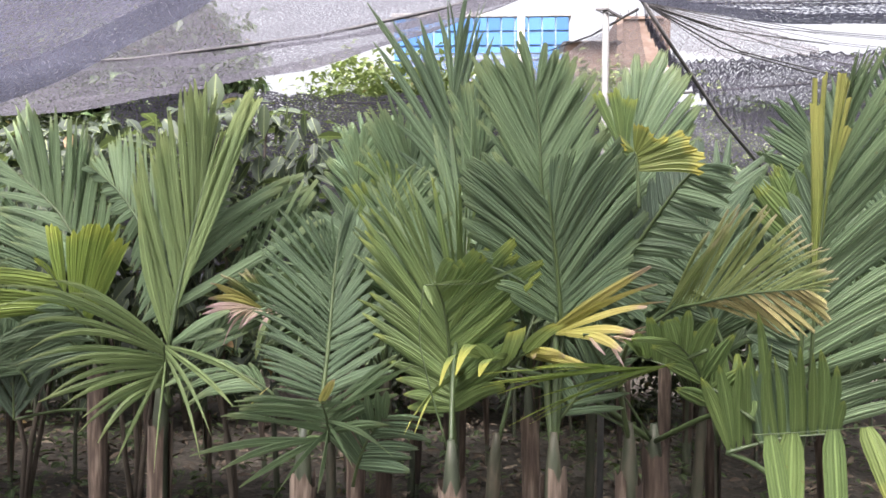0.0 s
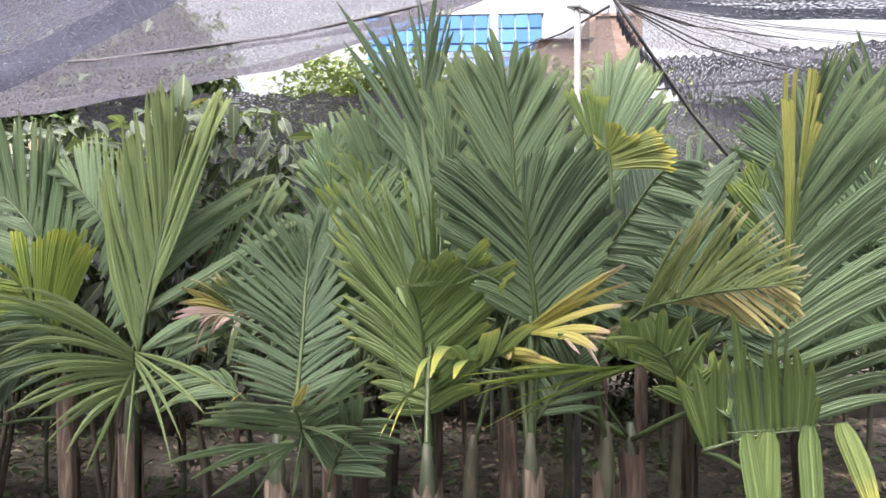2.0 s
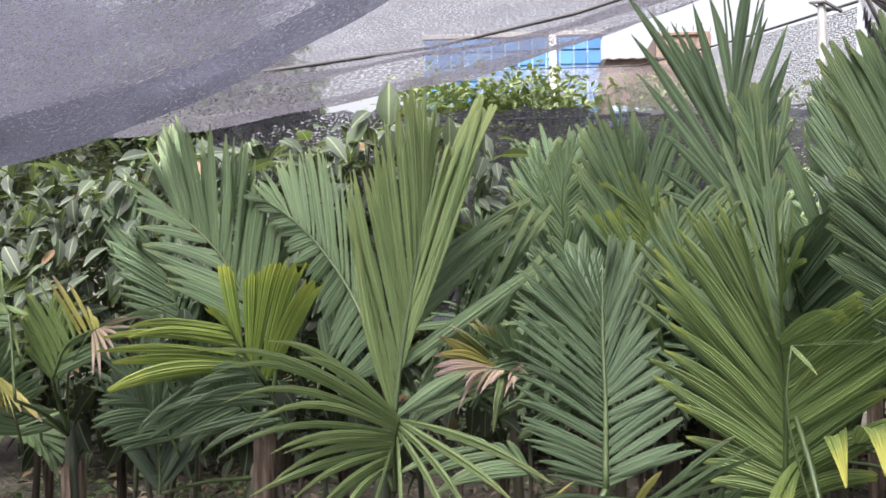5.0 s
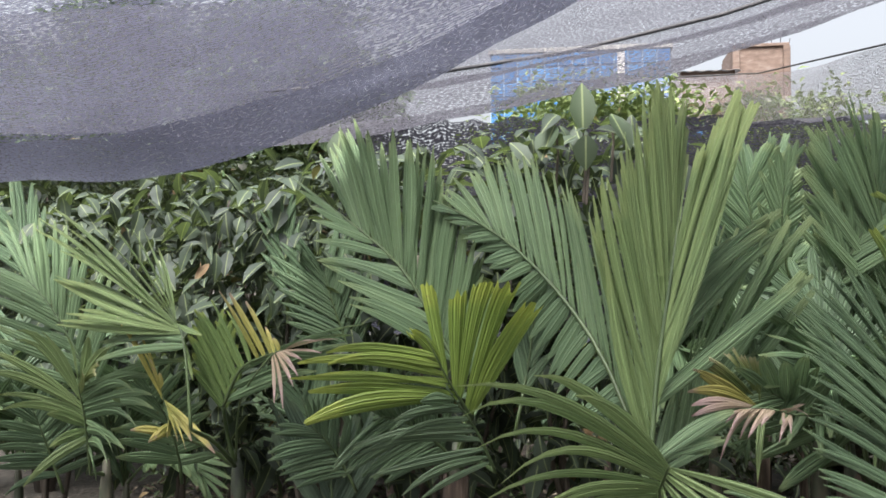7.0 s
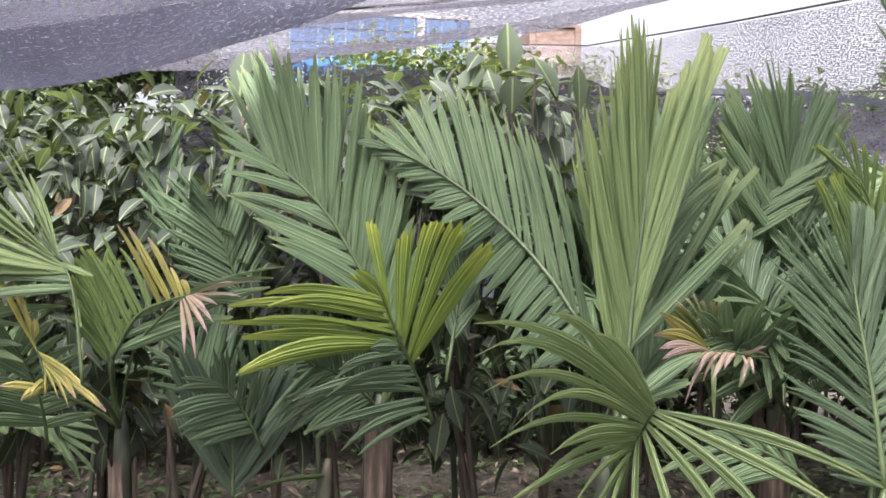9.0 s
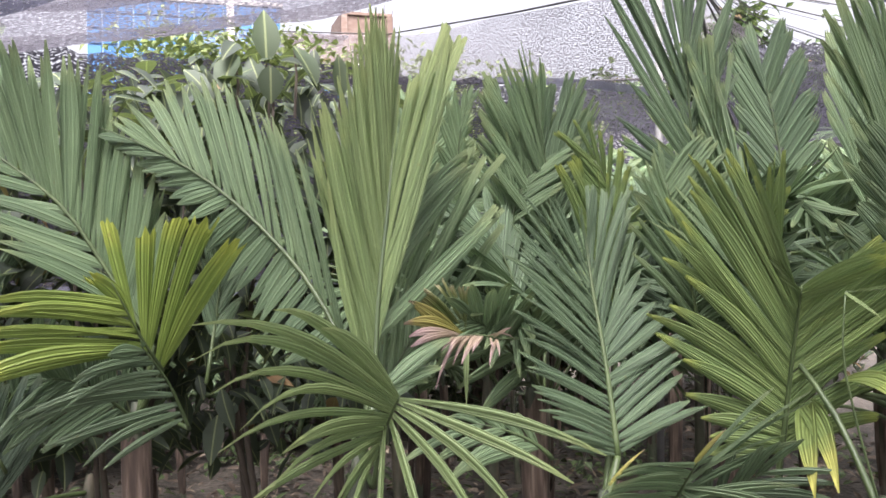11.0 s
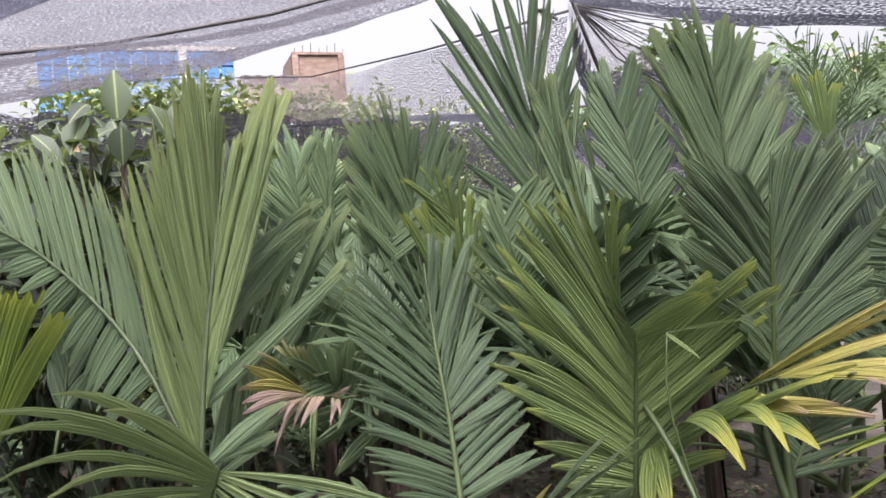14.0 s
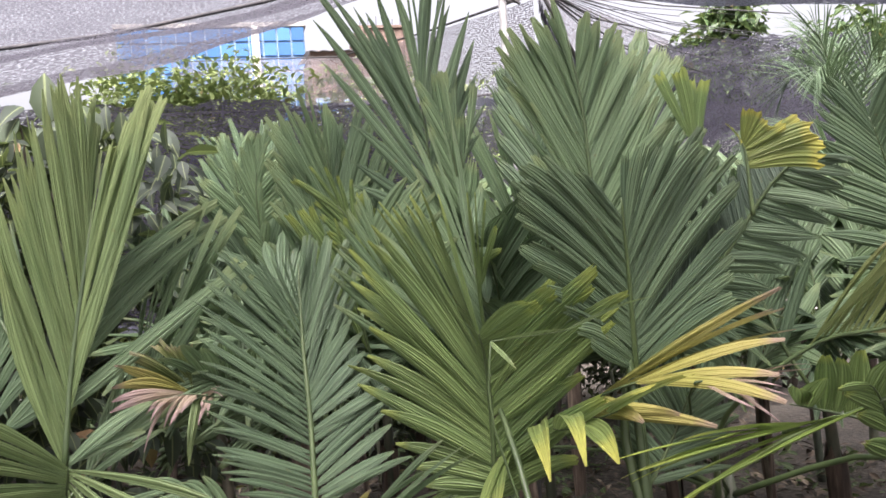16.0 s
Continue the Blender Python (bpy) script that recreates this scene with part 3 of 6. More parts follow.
p = palm((-0.358, 3.55, -0.03), (-0.358, 3.55, 1.17), seed=7, sheath=(0.4, 0.92))
plume(p, ((-0.507, 3.4, 1.119), (-0.588, 3.35, 1.238), (-0.653, 3.3, 1.305),), ((0.5, 1, 10, 0.85, ((-0.791, 3.26, 1.429), (-0.757, 3.26, 1.448), (-0.721, 3.26, 1.455), (-0.679, 3.26, 1.443), (-0.641, 3.26, 1.445),), OLIVE), (0.85, 1, 2, 0.12, ((-0.858, 3.2, 1.41), (-0.857, 3.2, 1.358),), YELLOW), (0.9, 1, 2, 0.12, ((-0.854, 3.2, 1.325), (-0.836, 3.2, 1.303),), DRY), (0.35, 0.7, 5, 0.15, ((-0.479, 3.25, 1.397), (-0.513, 3.25, 1.409), (-0.559, 3.25, 1.391), (-0.524, 3.25, 1.366), (-0.58, 3.25, 1.419),), MID), (0.8, 0.85, 1, 0.1, ((-0.661, 3.25, 1.117),), LIGHT),), seed=504, cover=1.3, arch=0.05, label='withering frond with olive tuft and dry pinkish ends')
plume(p, ((-0.591, 3.2, 1.302), (-0.655, 3.2, 1.317), (-0.712, 3.2, 1.313),), ((0.3, 1, 8, 0.1, ((-0.683, 3.16, 1.263), (-0.702, 3.16, 1.245), (-0.727, 3.16, 1.228), (-0.751, 3.16, 1.201), (-0.761, 3.16, 1.239), (-0.766, 3.16, 1.278), (-0.747, 3.16, 1.295),), DRY), (0, 0.3, 5, 0.1, ((-0.632, 3.16, 1.247), (-0.61, 3.16, 1.268), (-0.585, 3.16, 1.328), (-0.625, 3.16, 1.288), (-0.575, 3.16, 1.304),), DRY),), seed=505, thick=0.003, widest=0.012, arch=0.12, ragged=0.2, label='withered hanging leaf ends')
frond(p, (-0.322, 3.5, 1.074), (-0.522, 3.35, 1.272), (-0.629, 3.3, 1.343), (0.17, -0.87, -0.46), (0.2, 0.21, 0.13), (0.21, 0.24, 0.16), (60, 30), (60, 30), mat=MID, seed=13, count=7, droop=0.15)

p = palm((-0.423, 2.95, -0.03), (-0.423, 2.95, 0.96), seed=14, sheath=(0.3, 0.82))
plume(p, ((-0.368, 2.98, 1.029), (-0.359, 3.053, 1.238), (-0.358, 3.127, 1.433), (-0.349, 3.2, 1.627),), ((0, 0.82, 38, 0.15, ((-0.526, 2.95, 1.074), (-0.562, 2.972, 1.165), (-0.607, 2.994, 1.258), (-0.618, 3.017, 1.362), (-0.598, 3.039, 1.454), (-0.612, 3.061, 1.525), (-0.592, 3.083, 1.583), (-0.547, 3.106, 1.658), (-0.463, 3.128, 1.673), (-0.378, 3.15, 1.665),), DEEP), (0.35, 0.85, 13, 0.6, ((-0.197, 3.2, 1.543), (-0.204, 3.2, 1.627), (-0.233, 3.2, 1.681), (-0.292, 3.2, 1.704), (-0.337, 3.2, 1.712),), DEEP), (0, 0.45, 13, 0.15, ((-0.147, 2.95, 1.125), (-0.163, 2.98, 1.173), (-0.159, 3.01, 1.271), (-0.074, 3.04, 1.316), (-0.173, 3.07, 1.382), (-0.219, 3.1, 1.495),), DEEP),), seed=506, thick=0.009, cover=0.9)
plume(p, ((-0.32, 2.85, 0.922), (-0.311, 2.785, 1.004), (-0.316, 2.72, 1.074),), ((0.2, 1, 8, 0.3, ((-0.592, 2.65, 1.031), (-0.584, 2.65, 1.058), (-0.56, 2.65, 1.083), (-0.537, 2.65, 1.101),), MID), (0.2, 1, 9, 0.15, ((-0.09, 2.68, 1.037), (-0.063, 2.7, 1.144), (-0.02, 2.72, 1.246), (-0.107, 2.74, 1.121), (-0.08, 2.76, 1.225), (-0.162, 2.78, 1.066), (-0.217, 2.8, 1.062),), MID), (0, 0.5, 7, 0.12, ((-0.683, 2.6, 0.929), (-0.618, 2.6, 0.884), (-0.531, 2.6, 0.838), (-0.428, 2.6, 0.823), (-0.311, 2.6, 0.821), (-0.193, 2.6, 0.878), (-0.076, 2.6, 0.935),), MID), (0.9, 0.95, 1, 0.2, ((-0.265, 2.68, 1.16),), YELLOW),), seed=507)
plume(p, ((-0.138, 3.4, 1.297), (-0.165, 3.375, 1.431), (-0.2, 3.35, 1.562),), ((0.2, 1, 9, 0.45, ((-0.368, 3.35, 1.775), (-0.317, 3.35, 1.799), (-0.244, 3.35, 1.778), (-0.203, 3.35, 1.753), (-0.13, 3.35, 1.817), (-0.096, 3.35, 1.684), (-0.081, 3.35, 1.602),), LIME),), seed=536)
frond(p, (-0.248, 2.9, 0.764), (-0.201, 2.85, 0.912), (-0.115, 2.75, 1.028), (-0.21, -0.89, -0.4), (0.19, 0.21, 0.17), (0.21, 0.23, 0.17), (50, 20), (60, 25), mat=DEEP, seed=17, count=7, cover=1.05)
frond(p, (-0.533, 3, 1.033), (-0.611, 3, 1.093), (-0.729, 3, 1.133), (0.12, -0.96, 0.24), (0.24, 0.22, 0.2), (0.12, 0.12, 0.1), (40, 20), (30, 15), mat=MID, seed=19, count=4, droop=0.25, cover=1.0)
frond(p, (-0.555, 2.7, 1.035), (-0.543, 2.7, 1.049), (-0.533, 2.7, 1.064), (-0.45, -0.82, 0.35), (0,), (0.11, 0.11, 0.11, 0.11, 0.11), (30,), (9, 9, 9, 9, 9), mat=YELLOW, seed=20, count=1, cover=1.2, split=0.3, blunt=0.1, start=0.3, thick=0.004, label="small yellow leaflet")

p = palm((0.088, 2.62, -0.03), (0.088, 2.62, 0.988), seed=21, sheath=(0.35, 0.88))
plume(p, ((0.082, 2.98, 0.876), (0.075, 2.935, 1.04), (0.065, 2.89, 1.231), (0.049, 2.845, 1.367), (0.025, 2.8, 1.439),), ((0.2, 0.97, 27, 0.15, ((-0.074, 3.02, 1.005), (-0.147, 3.008, 1.148), (-0.247, 2.996, 1.332), (-0.223, 2.984, 1.444), (-0.226, 2.972, 1.59), (-0.218, 2.96, 1.7), (-0.161, 2.948, 1.778), (-0.121, 2.936, 1.738), (-0.062, 2.924, 1.785), (-0.021, 2.912, 1.626), (0.009, 2.9, 1.494),), LIME), (0.2, 0.97, 17, 0.5, ((0.24, 2.8, 1.148), (0.283, 2.78, 1.275), (0.308, 2.76, 1.385), (0.375, 2.74, 1.489), (0.282, 2.72, 1.519), (0.257, 2.7, 1.561), (0.179, 2.68, 1.549), (0.131, 2.66, 1.519), (0.077, 2.64, 1.507),), LIME),), seed=508, thick=0.009, widest=0.05, cover=1.6)
plume(p, ((0.006, 2.64, 1.439), (0.045, 2.64, 1.44), (0.191, 2.64, 1.445),), ((0, 0.04, 1, 0.1, ((0.037, 2.58, 1.383),), LIGHT), (0.4, 0.5, 1, 0.1, ((0.147, 2.58, 1.457),), LIGHT), (0.9, 1, 1, 0.1, ((0.346, 2.56, 1.511),), LIGHT),), seed=509, widest=0.014, thick=0.002)
plume(p, ((0.09, 2.95, 1.287), (0.111, 3.075, 1.515), (0.113, 3.2, 1.711),), ((0.05, 0.8, 20, 0.1, ((-0.202, 3.05, 1.578), (-0.164, 3.092, 1.665), (-0.114, 3.133, 1.79), (-0.053, 3.175, 1.817), (-0.001, 3.217, 1.975), (0.102, 3.258, 2.023), (0.189, 3.3, 1.844),), MID), (0.05, 0.7, 7, 0.3, ((0.015, 2.95, 1.8), (0.057, 2.963, 1.774), (0.101, 2.975, 1.79), (0.138, 2.988, 1.713), (0.157, 3, 1.619),), LIME),), seed=510)
plume(p, ((0.159, 3.3, 1.636), (0.153, 3.3, 1.922),), ((0.2, 0.9, 4, 0.8, ((0.111, 3.3, 2.142), (0.138, 3.3, 2.16), (0.176, 3.3, 2.167), (0.209, 3.3, 2.128),), MID),), seed=511)
frond(p, (-0.023, 3.1, 1.192), (-0.099, 3.1, 1.496), (-0.156, 3.1, 1.717), (0.09, -1, 0.02), (0.34, 0.29, 0.24, 0.19, 0.14), (0.21, 0.23, 0.26, 0.23, 0.19), (32, 28, 23, 4, -16), (73, 63, 52, 49, 47), mat=MID, seed=27, count=11, cover=1.05)
frond(p, (0.401, 2.8, 0.997), (0.492, 2.8, 1.13), (0.55, 2.8, 1.241), (-0.44, -0.86, 0.27), (0.16, 0.16, 0.17, 0.15, 0.12), (0.2, 0.2, 0.19, 0.16, 0.12), (75, 69, 58, 44, 29), (46, 43, 38, 23, 6), mat=DEEP, seed=30, count=9, cover=1.05, blunt=0.2, split=0.6, start=0.1, narrow=0.9)

p = palm((0.22, 3.3, -0.03), (0.22, 3.3, 0.857), seed=31, sheath=None)
plume(p, ((0.074, 3.3, 1.639), (0.056, 3.31, 1.926), (0.046, 3.32, 2.177),), ((0.1, 0.85, 14, 0.06, ((-0.156, 3.32, 1.839), (-0.188, 3.32, 2.052), (-0.251, 3.32, 2.354), (-0.211, 3.32, 2.409), (-0.12, 3.32, 2.357), (-0.031, 3.32, 2.439), (0.027, 3.32, 2.484),), DEEP), (0.2, 0.85, 11, 0.06, ((0.249, 3.32, 1.996), (0.237, 3.32, 2.207), (0.17, 3.32, 2.372), (0.163, 3.32, 2.439), (0.104, 3.32, 2.499),), DEEP),), seed=512, widest=0.034, cover=1.1)
plume(p, ((0.398, 3.45, 1.38), (0.421, 3.525, 1.614), (0.453, 3.6, 1.804),), ((0.05, 0.85, 20, 0.08, ((0.03, 3.6, 1.692), (0.07, 3.6, 1.835), (0.115, 3.6, 2.056), (0.249, 3.6, 2.083), (0.408, 3.6, 2.111), (0.589, 3.6, 2.147), (0.64, 3.6, 1.992),), MID),), seed=537)
frond(p, (0.436, 3.35, 1.542), (0.433, 3.4, 1.863), (0.41, 3.45, 2.087), (-0.53, -0.84, 0.13), (0.25, 0.26, 0.29, 0.24, 0.2), (0.19, 0.21, 0.25, 0.22, 0.19), (30, 27, 18, 5, -8), (40, 38, 32, 33, 35), mat=DEEP, seed=33, count=7, cover=1.15, blunt=0.6, split=0.8, twist=4.0)
frond(p, (0.164, 3.3, 1.546), (0.135, 3.3, 1.844), (0.105, 3.3, 1.993), (-0.01, -1, -0), (0.15, 0.19, 0.17), (0.15, 0.19, 0.17), (20, 8), (20, 8), mat=MID, seed=34, count=4, cover=1.8, blunt=0.5)

p = palm((0.394, 2.75, -0.03), (0.394, 2.75, 0.989), seed=35, sheath=(0.35, 0.88))
plume(p, ((0.422, 2.82, 1.297), (0.398, 2.77, 1.521), (0.37, 2.72, 1.727),), ((0.03, 0.85, 26, 0.5, ((0.259, 2.7, 1.408), (0.174, 2.7, 1.531), (0.112, 2.7, 1.683), (0.119, 2.7, 1.776), (0.183, 2.7, 1.804), (0.286, 2.7, 1.782),), DEEP), (0.03, 0.75, 28, 0.6, ((0.599, 2.7, 1.488), (0.632, 2.7, 1.606), (0.64, 2.7, 1.769), (0.61, 2.7, 1.844), (0.538, 2.7, 1.865), (0.405, 2.7, 1.822),), DEEP),), seed=513, thick=0.009, cover=1.8, widest=0.065)
plume(p, ((0.388, 2.85, 1.549), (0.359, 2.85, 1.725), (0.346, 2.85, 1.965), (0.32, 2.85, 2.141),), ((0.1, 0.8, 26, 0.3, ((0.201, 2.83, 1.746), (0.18, 2.834, 1.938), (0.136, 2.838, 2.123), (0.201, 2.842, 2.174), (0.257, 2.846, 2.191), (0.283, 2.85, 2.223),), MID), (0.1, 0.8, 26, 0.3, ((0.577, 2.83, 1.796), (0.559, 2.834, 1.923), (0.533, 2.838, 2.05), (0.489, 2.842, 2.124), (0.422, 2.846, 2.171), (0.36, 2.85, 2.187),), MID),), seed=514, thick=0.008, cover=1.7)
plume(p, ((0.411, 2.85, 1.293), (0.541, 2.8, 1.421), (0.649, 2.75, 1.575), (0.752, 2.7, 1.735), (0.818, 2.65, 1.802),), ((0.15, 0.97, 18, 0.2, ((0.658, 2.8, 1.294), (0.759, 2.738, 1.451), (0.851, 2.675, 1.57), (0.881, 2.612, 1.683), (0.88, 2.55, 1.778),), DEEP), (0.15, 0.97, 14, 0.3, ((0.5, 2.75, 1.564), (0.593, 2.75, 1.683), (0.669, 2.75, 1.756), (0.746, 2.75, 1.829), (0.836, 2.75, 1.886),), SHADED),), seed=515, thick=0.009)
plume(p, ((0.618, 2.58, 1.663), (0.611, 2.58, 1.79), (0.603, 2.58, 1.826),), ((0.4, 1, 8, 0.9, ((0.773, 2.55, 1.775), (0.768, 2.55, 1.854), (0.722, 2.55, 1.876), (0.667, 2.55, 1.852), (0.634, 2.55, 1.884), (0.615, 2.55, 1.904), (0.563, 2.55, 1.852),), GOLD),), seed=516, label='broad frond end turned bright yellow', widest=0.09)
plume(p, ((0.617, 2.77, 1.774), (0.59, 2.77, 1.867),), ((0.1, 0.9, 4, 0.85, ((0.624, 2.77, 2.004), (0.595, 2.77, 2.023), (0.565, 2.77, 2.022), (0.517, 2.77, 2.031),), LIME),), seed=517)
frond(p, (0.714, 3.3, 1.518), (0.715, 3.35, 1.774), (0.725, 3.4, 1.949), (-0.17, -0.96, 0.23), (0.27, 0.34, 0.4, 0.43, 0.44), (0.34, 0.39, 0.41, 0.41, 0.45), (25, 18, 10, 2, -7), (42, 40, 35, 28, 11), mat=MID, seed=41, count=9, cover=1.25, blunt=0.5, split=0.85, twist=3.0, narrow=0.95)

p = palm((0.636, 2.85, -0.03), (0.636, 2.85, 1.001), seed=42, sheath=(0.3, 0.84))
plume(p, ((0.591, 2.6, 1.277), (0.687, 2.488, 1.38), (0.743, 2.375, 1.412), (0.825, 2.262, 1.444), (0.932, 2.15, 1.463),), ((0.2, 1, 30, 0.35, ((0.772, 2.3, 1.582), (0.789, 2.275, 1.63), (0.819, 2.25, 1.661), (0.858, 2.225, 1.652), (0.922, 2.2, 1.633), (0.953, 2.175, 1.569), (0.976, 2.15, 1.537), (0.983, 2.125, 1.499), (0.964, 2.1, 1.462),), OLIVE), (0.4, 1, 18, 0.4, ((0.808, 2.35, 1.403), (0.863, 2.3, 1.37), (0.909, 2.25, 1.348), (0.938, 2.2, 1.351), (0.983, 2.15, 1.375), (0.958, 2.1, 1.43),), STRAW),), seed=523, label='frond fading to straw yellow with ragged ends', cover=0.85, widest=0.02)

p = palm((0.73, 2.95, -0.03), (0.73, 2.95, 0.978), seed=43, sheath=(0.25, 0.92))
plume(p, ((0.268, 2.95, 1.158), (0.339, 2.85, 1.25), (0.432, 2.75, 1.299),), ((0.3, 0.95, 7, 0.3, ((0.656, 2.6, 1.499), (0.677, 2.57, 1.472), (0.694, 2.54, 1.453), (0.698, 2.51, 1.418), (0.658, 2.48, 1.376), (0.612, 2.45, 1.331), (0.567, 2.42, 1.284),), YELLOW), (0.25, 0.5, 3, 0.25, ((0.49, 2.6, 1.216), (0.418, 2.6, 1.242), (0.333, 2.6, 1.233),), YELLOW),), seed=518, label='yellow frond with dry pinkish ends', thick=0.007, cover=2.2, widest=0.034)
plume(p, ((0.468, 2.62, 1.302), (0.538, 2.62, 1.3), (0.594, 2.62, 1.295),), ((0.1, 1, 9, 0.1, ((0.511, 2.5, 1.271), (0.548, 2.5, 1.271), (0.556, 2.5, 1.25), (0.603, 2.5, 1.269), (0.628, 2.5, 1.298), (0.639, 2.5, 1.336), (0.618, 2.5, 1.316),), DRY),), seed=519, thick=0.003, widest=0.012, ragged=0.2, label='dry pinkish shreds of leaf')
plume(p, ((0.115, 2.9, 1.138), (0.168, 2.847, 1.197), (0.206, 2.793, 1.193), (0.246, 2.74, 1.212),), ((0, 0.03, 1, 0.08, ((-0.005, 2.64, 0.999),), YTIP), (0.02, 0.05, 1, 0.08, ((-0.033, 2.66, 1.004),), YTIP), (0.33, 0.35, 1, 0.1, ((0.073, 2.52, 1.166),), YTIP), (0.62, 0.66, 1, 0.1, ((0.113, 2.46, 1.197),), YTIP), (0.95, 1, 1, 0.12, ((0.168, 2.42, 1.219),), YTIP),), seed=520, label='broad yellow leaflets hooked downwards in a row', thick=0.004, widest=0.062, arch=0.13)
plume(p, ((0.742, 2.3, 1.301), (0.654, 2.375, 1.249), (0.557, 2.45, 1.219),), ((0.3, 1, 14, 0.12, ((0.258, 2.45, 1.043), (0.33, 2.442, 1.106), (0.212, 2.433, 1.173), (0.201, 2.425, 1.193), (0.288, 2.417, 1.212), (0.35, 2.408, 1.226), (0.412, 2.4, 1.242),), BRIGHT), (0.5, 1, 4, 0.15, ((0.442, 2.4, 1.176), (0.48, 2.4, 1.179), (0.537, 2.4, 1.185),), LIGHT),), seed=521, thick=0.006, arch=0.02, widest=0.026, cover=1.4)
plume(p, ((0.859, 2.3, 1.127), (0.73, 2.375, 1.221), (0.583, 2.45, 1.267),), ((0, 0.95, 14, 0.3, ((0.872, 2.35, 1.253), (0.809, 2.35, 1.295), (0.752, 2.35, 1.326), (0.695, 2.35, 1.362), (0.631, 2.35, 1.377), (0.539, 2.35, 1.321),), LIME),), seed=522, widest=0.05, cover=1.4)
plume(p, ((0.242, 2.85, 1.166), (0.277, 2.785, 1.204), (0.325, 2.72, 1.238),), ((0.1, 0.2, 1, 0.75, ((0.281, 2.46, 1.343),), YTIP), (0.8, 0.9, 1, 0.75, ((0.395, 2.5, 1.342),), YTIP),), seed=541, widest=0.075, thick=0.006, label='two curled leaflets with yellow ends')
frond(p, (0.799, 2.4, 1.041), (0.733, 2.35, 1.236), (0.655, 2.3, 1.32), (-0.01, -0.94, -0.34), (0.1, 0.14, 0.13), (0.14, 0.19, 0.14), (40, 15), (50, 30), mat=LIME, seed=49, count=5, cover=1.05)

p = palm((0.98, 2.35, -0.03), (0.98, 2.35, 0.992), seed=51, sheath=None)
plume(p, ((0.804, 2.35, 1.034), (0.929, 2.325, 1.078), (1.063, 2.3, 1.1),), ((0, 1, 14, 0.06, ((0.732, 2.25, 1.264), (0.794, 2.25, 1.303), (0.837, 2.25, 1.317), (0.879, 2.25, 1.339), (0.906, 2.25, 1.279), (0.95, 2.25, 1.299), (1.012, 2.25, 1.281), (1.056, 2.25, 1.213),), LIME), (0.3, 1, 9, 0.3, ((0.844, 2.32, 1.24), (0.899, 2.32, 1.255), (0.967, 2.32, 1.249), (1.022, 2.32, 1.229), (1.077, 2.32, 1.187),), DEEP),), seed=524, widest=0.05, cover=1.0, ragged=0.12)
plume(p, ((1.01, 2.45, 1.013), (1.009, 2.425, 1.241), (1.019, 2.4, 1.493), (1.053, 2.375, 1.724), (1.085, 2.35, 1.878),), ((0.05, 0.97, 32, 0.15, ((1.319, 2.4, 1.176), (1.362, 2.379, 1.338), (1.363, 2.357, 1.538), (1.337, 2.336, 1.734), (1.285, 2.314, 1.899), (1.208, 2.293, 2.006), (1.132, 2.271, 2.057), (1.077, 2.25, 2.026),), MID), (0.2, 0.95, 16, 0.15, ((0.895, 2.5, 1.274), (0.91, 2.48, 1.429), (0.947, 2.46, 1.61), (0.991, 2.44, 1.758), (1.034, 2.42, 1.903), (1.075, 2.4, 1.987),), DEEP),), seed=525, thick=0.009, cover=1.15)
plume(p, ((1.008, 2.35, 1.184), (1.015, 2.325, 1.471), (1.026, 2.3, 1.722),), ((0.2, 0.9, 8, 0.85, ((0.992, 2.3, 1.903), (1.001, 2.3, 1.972), (1.024, 2.3, 1.989), (1.048, 2.3, 1.997), (1.072, 2.3, 1.992), (1.085, 2.3, 1.958), (1.083, 2.3, 1.847),), STRIPED),), seed=526, label='young frond still closed, striped yellow', cover=1.3)
plume(p, ((0.806, 2.14, 1.127), (0.941, 2.13, 1.14), (1.098, 2.12, 1.16),), ((0.18, 0.2, 1, 0.9, ((0.874, 2.08, 0.787),), LIME), (0.34, 0.36, 1, 0.5, ((0.873, 2.1, 0.843),), LIME), (0.62, 0.64, 1, 0.9, ((0.986, 2.08, 0.791),), LIME), (0.82, 0.84, 1, 0.5, ((1.096, 2.06, 0.963),), YTIP),), seed=527, thick=0.0015, widest=0.064, arch=0.02, label='bent leaflets hanging straight down')
frond(p, (1.079, 2.5, 1.336), (1.031, 2.5, 1.576), (1.008, 2.5, 1.687), (-0.32, -0.94, -0.07), (0.14, 0.15, 0.16, 0.13, 0.11), (0.11, 0.11, 0.13, 0.12, 0.11), (36, 33, 25, 12, -1), (35, 34, 33, 31, 29), mat=LIME, seed=53, count=5, cover=1.6, blunt=0.5)
frond(p, (1.396, 2.9, 1.284), (1.284, 2.9, 1.692), (1.211, 2.9, 1.912), (-0.35, -0.93, -0.1), (0.28, 0.29, 0.28, 0.23, 0.18), (0.18, 0.21, 0.22, 0.2, 0.18), (60, 50, 38, 27, 1), (66, 55, 47, 42, 37), mat=DEEP, seed=61, count=12, cover=1.0, blunt=0.1)
frond(p, (1.375, 2.7, 1.378), (1.389, 2.7, 1.754), (1.403, 2.7, 2.007), (-0.42, -0.91, 0.02), (0.27, 0.31, 0.21), (0.27, 0.31, 0.21), (35, 15), (35, 15), mat=DEEP, seed=62, count=12, cover=1.0, blunt=0.1)
frond(p, (0.975, 2.9, 1.176), (0.89, 3, 1.489), (0.994, 3.1, 1.779), (-0.25, -0.92, 0.31), (0.26, 0.28, 0.2), (0.3, 0.32, 0.24), (50, 20), (45, 20), mat=DEEP, seed=63, count=12, cover=1.1)

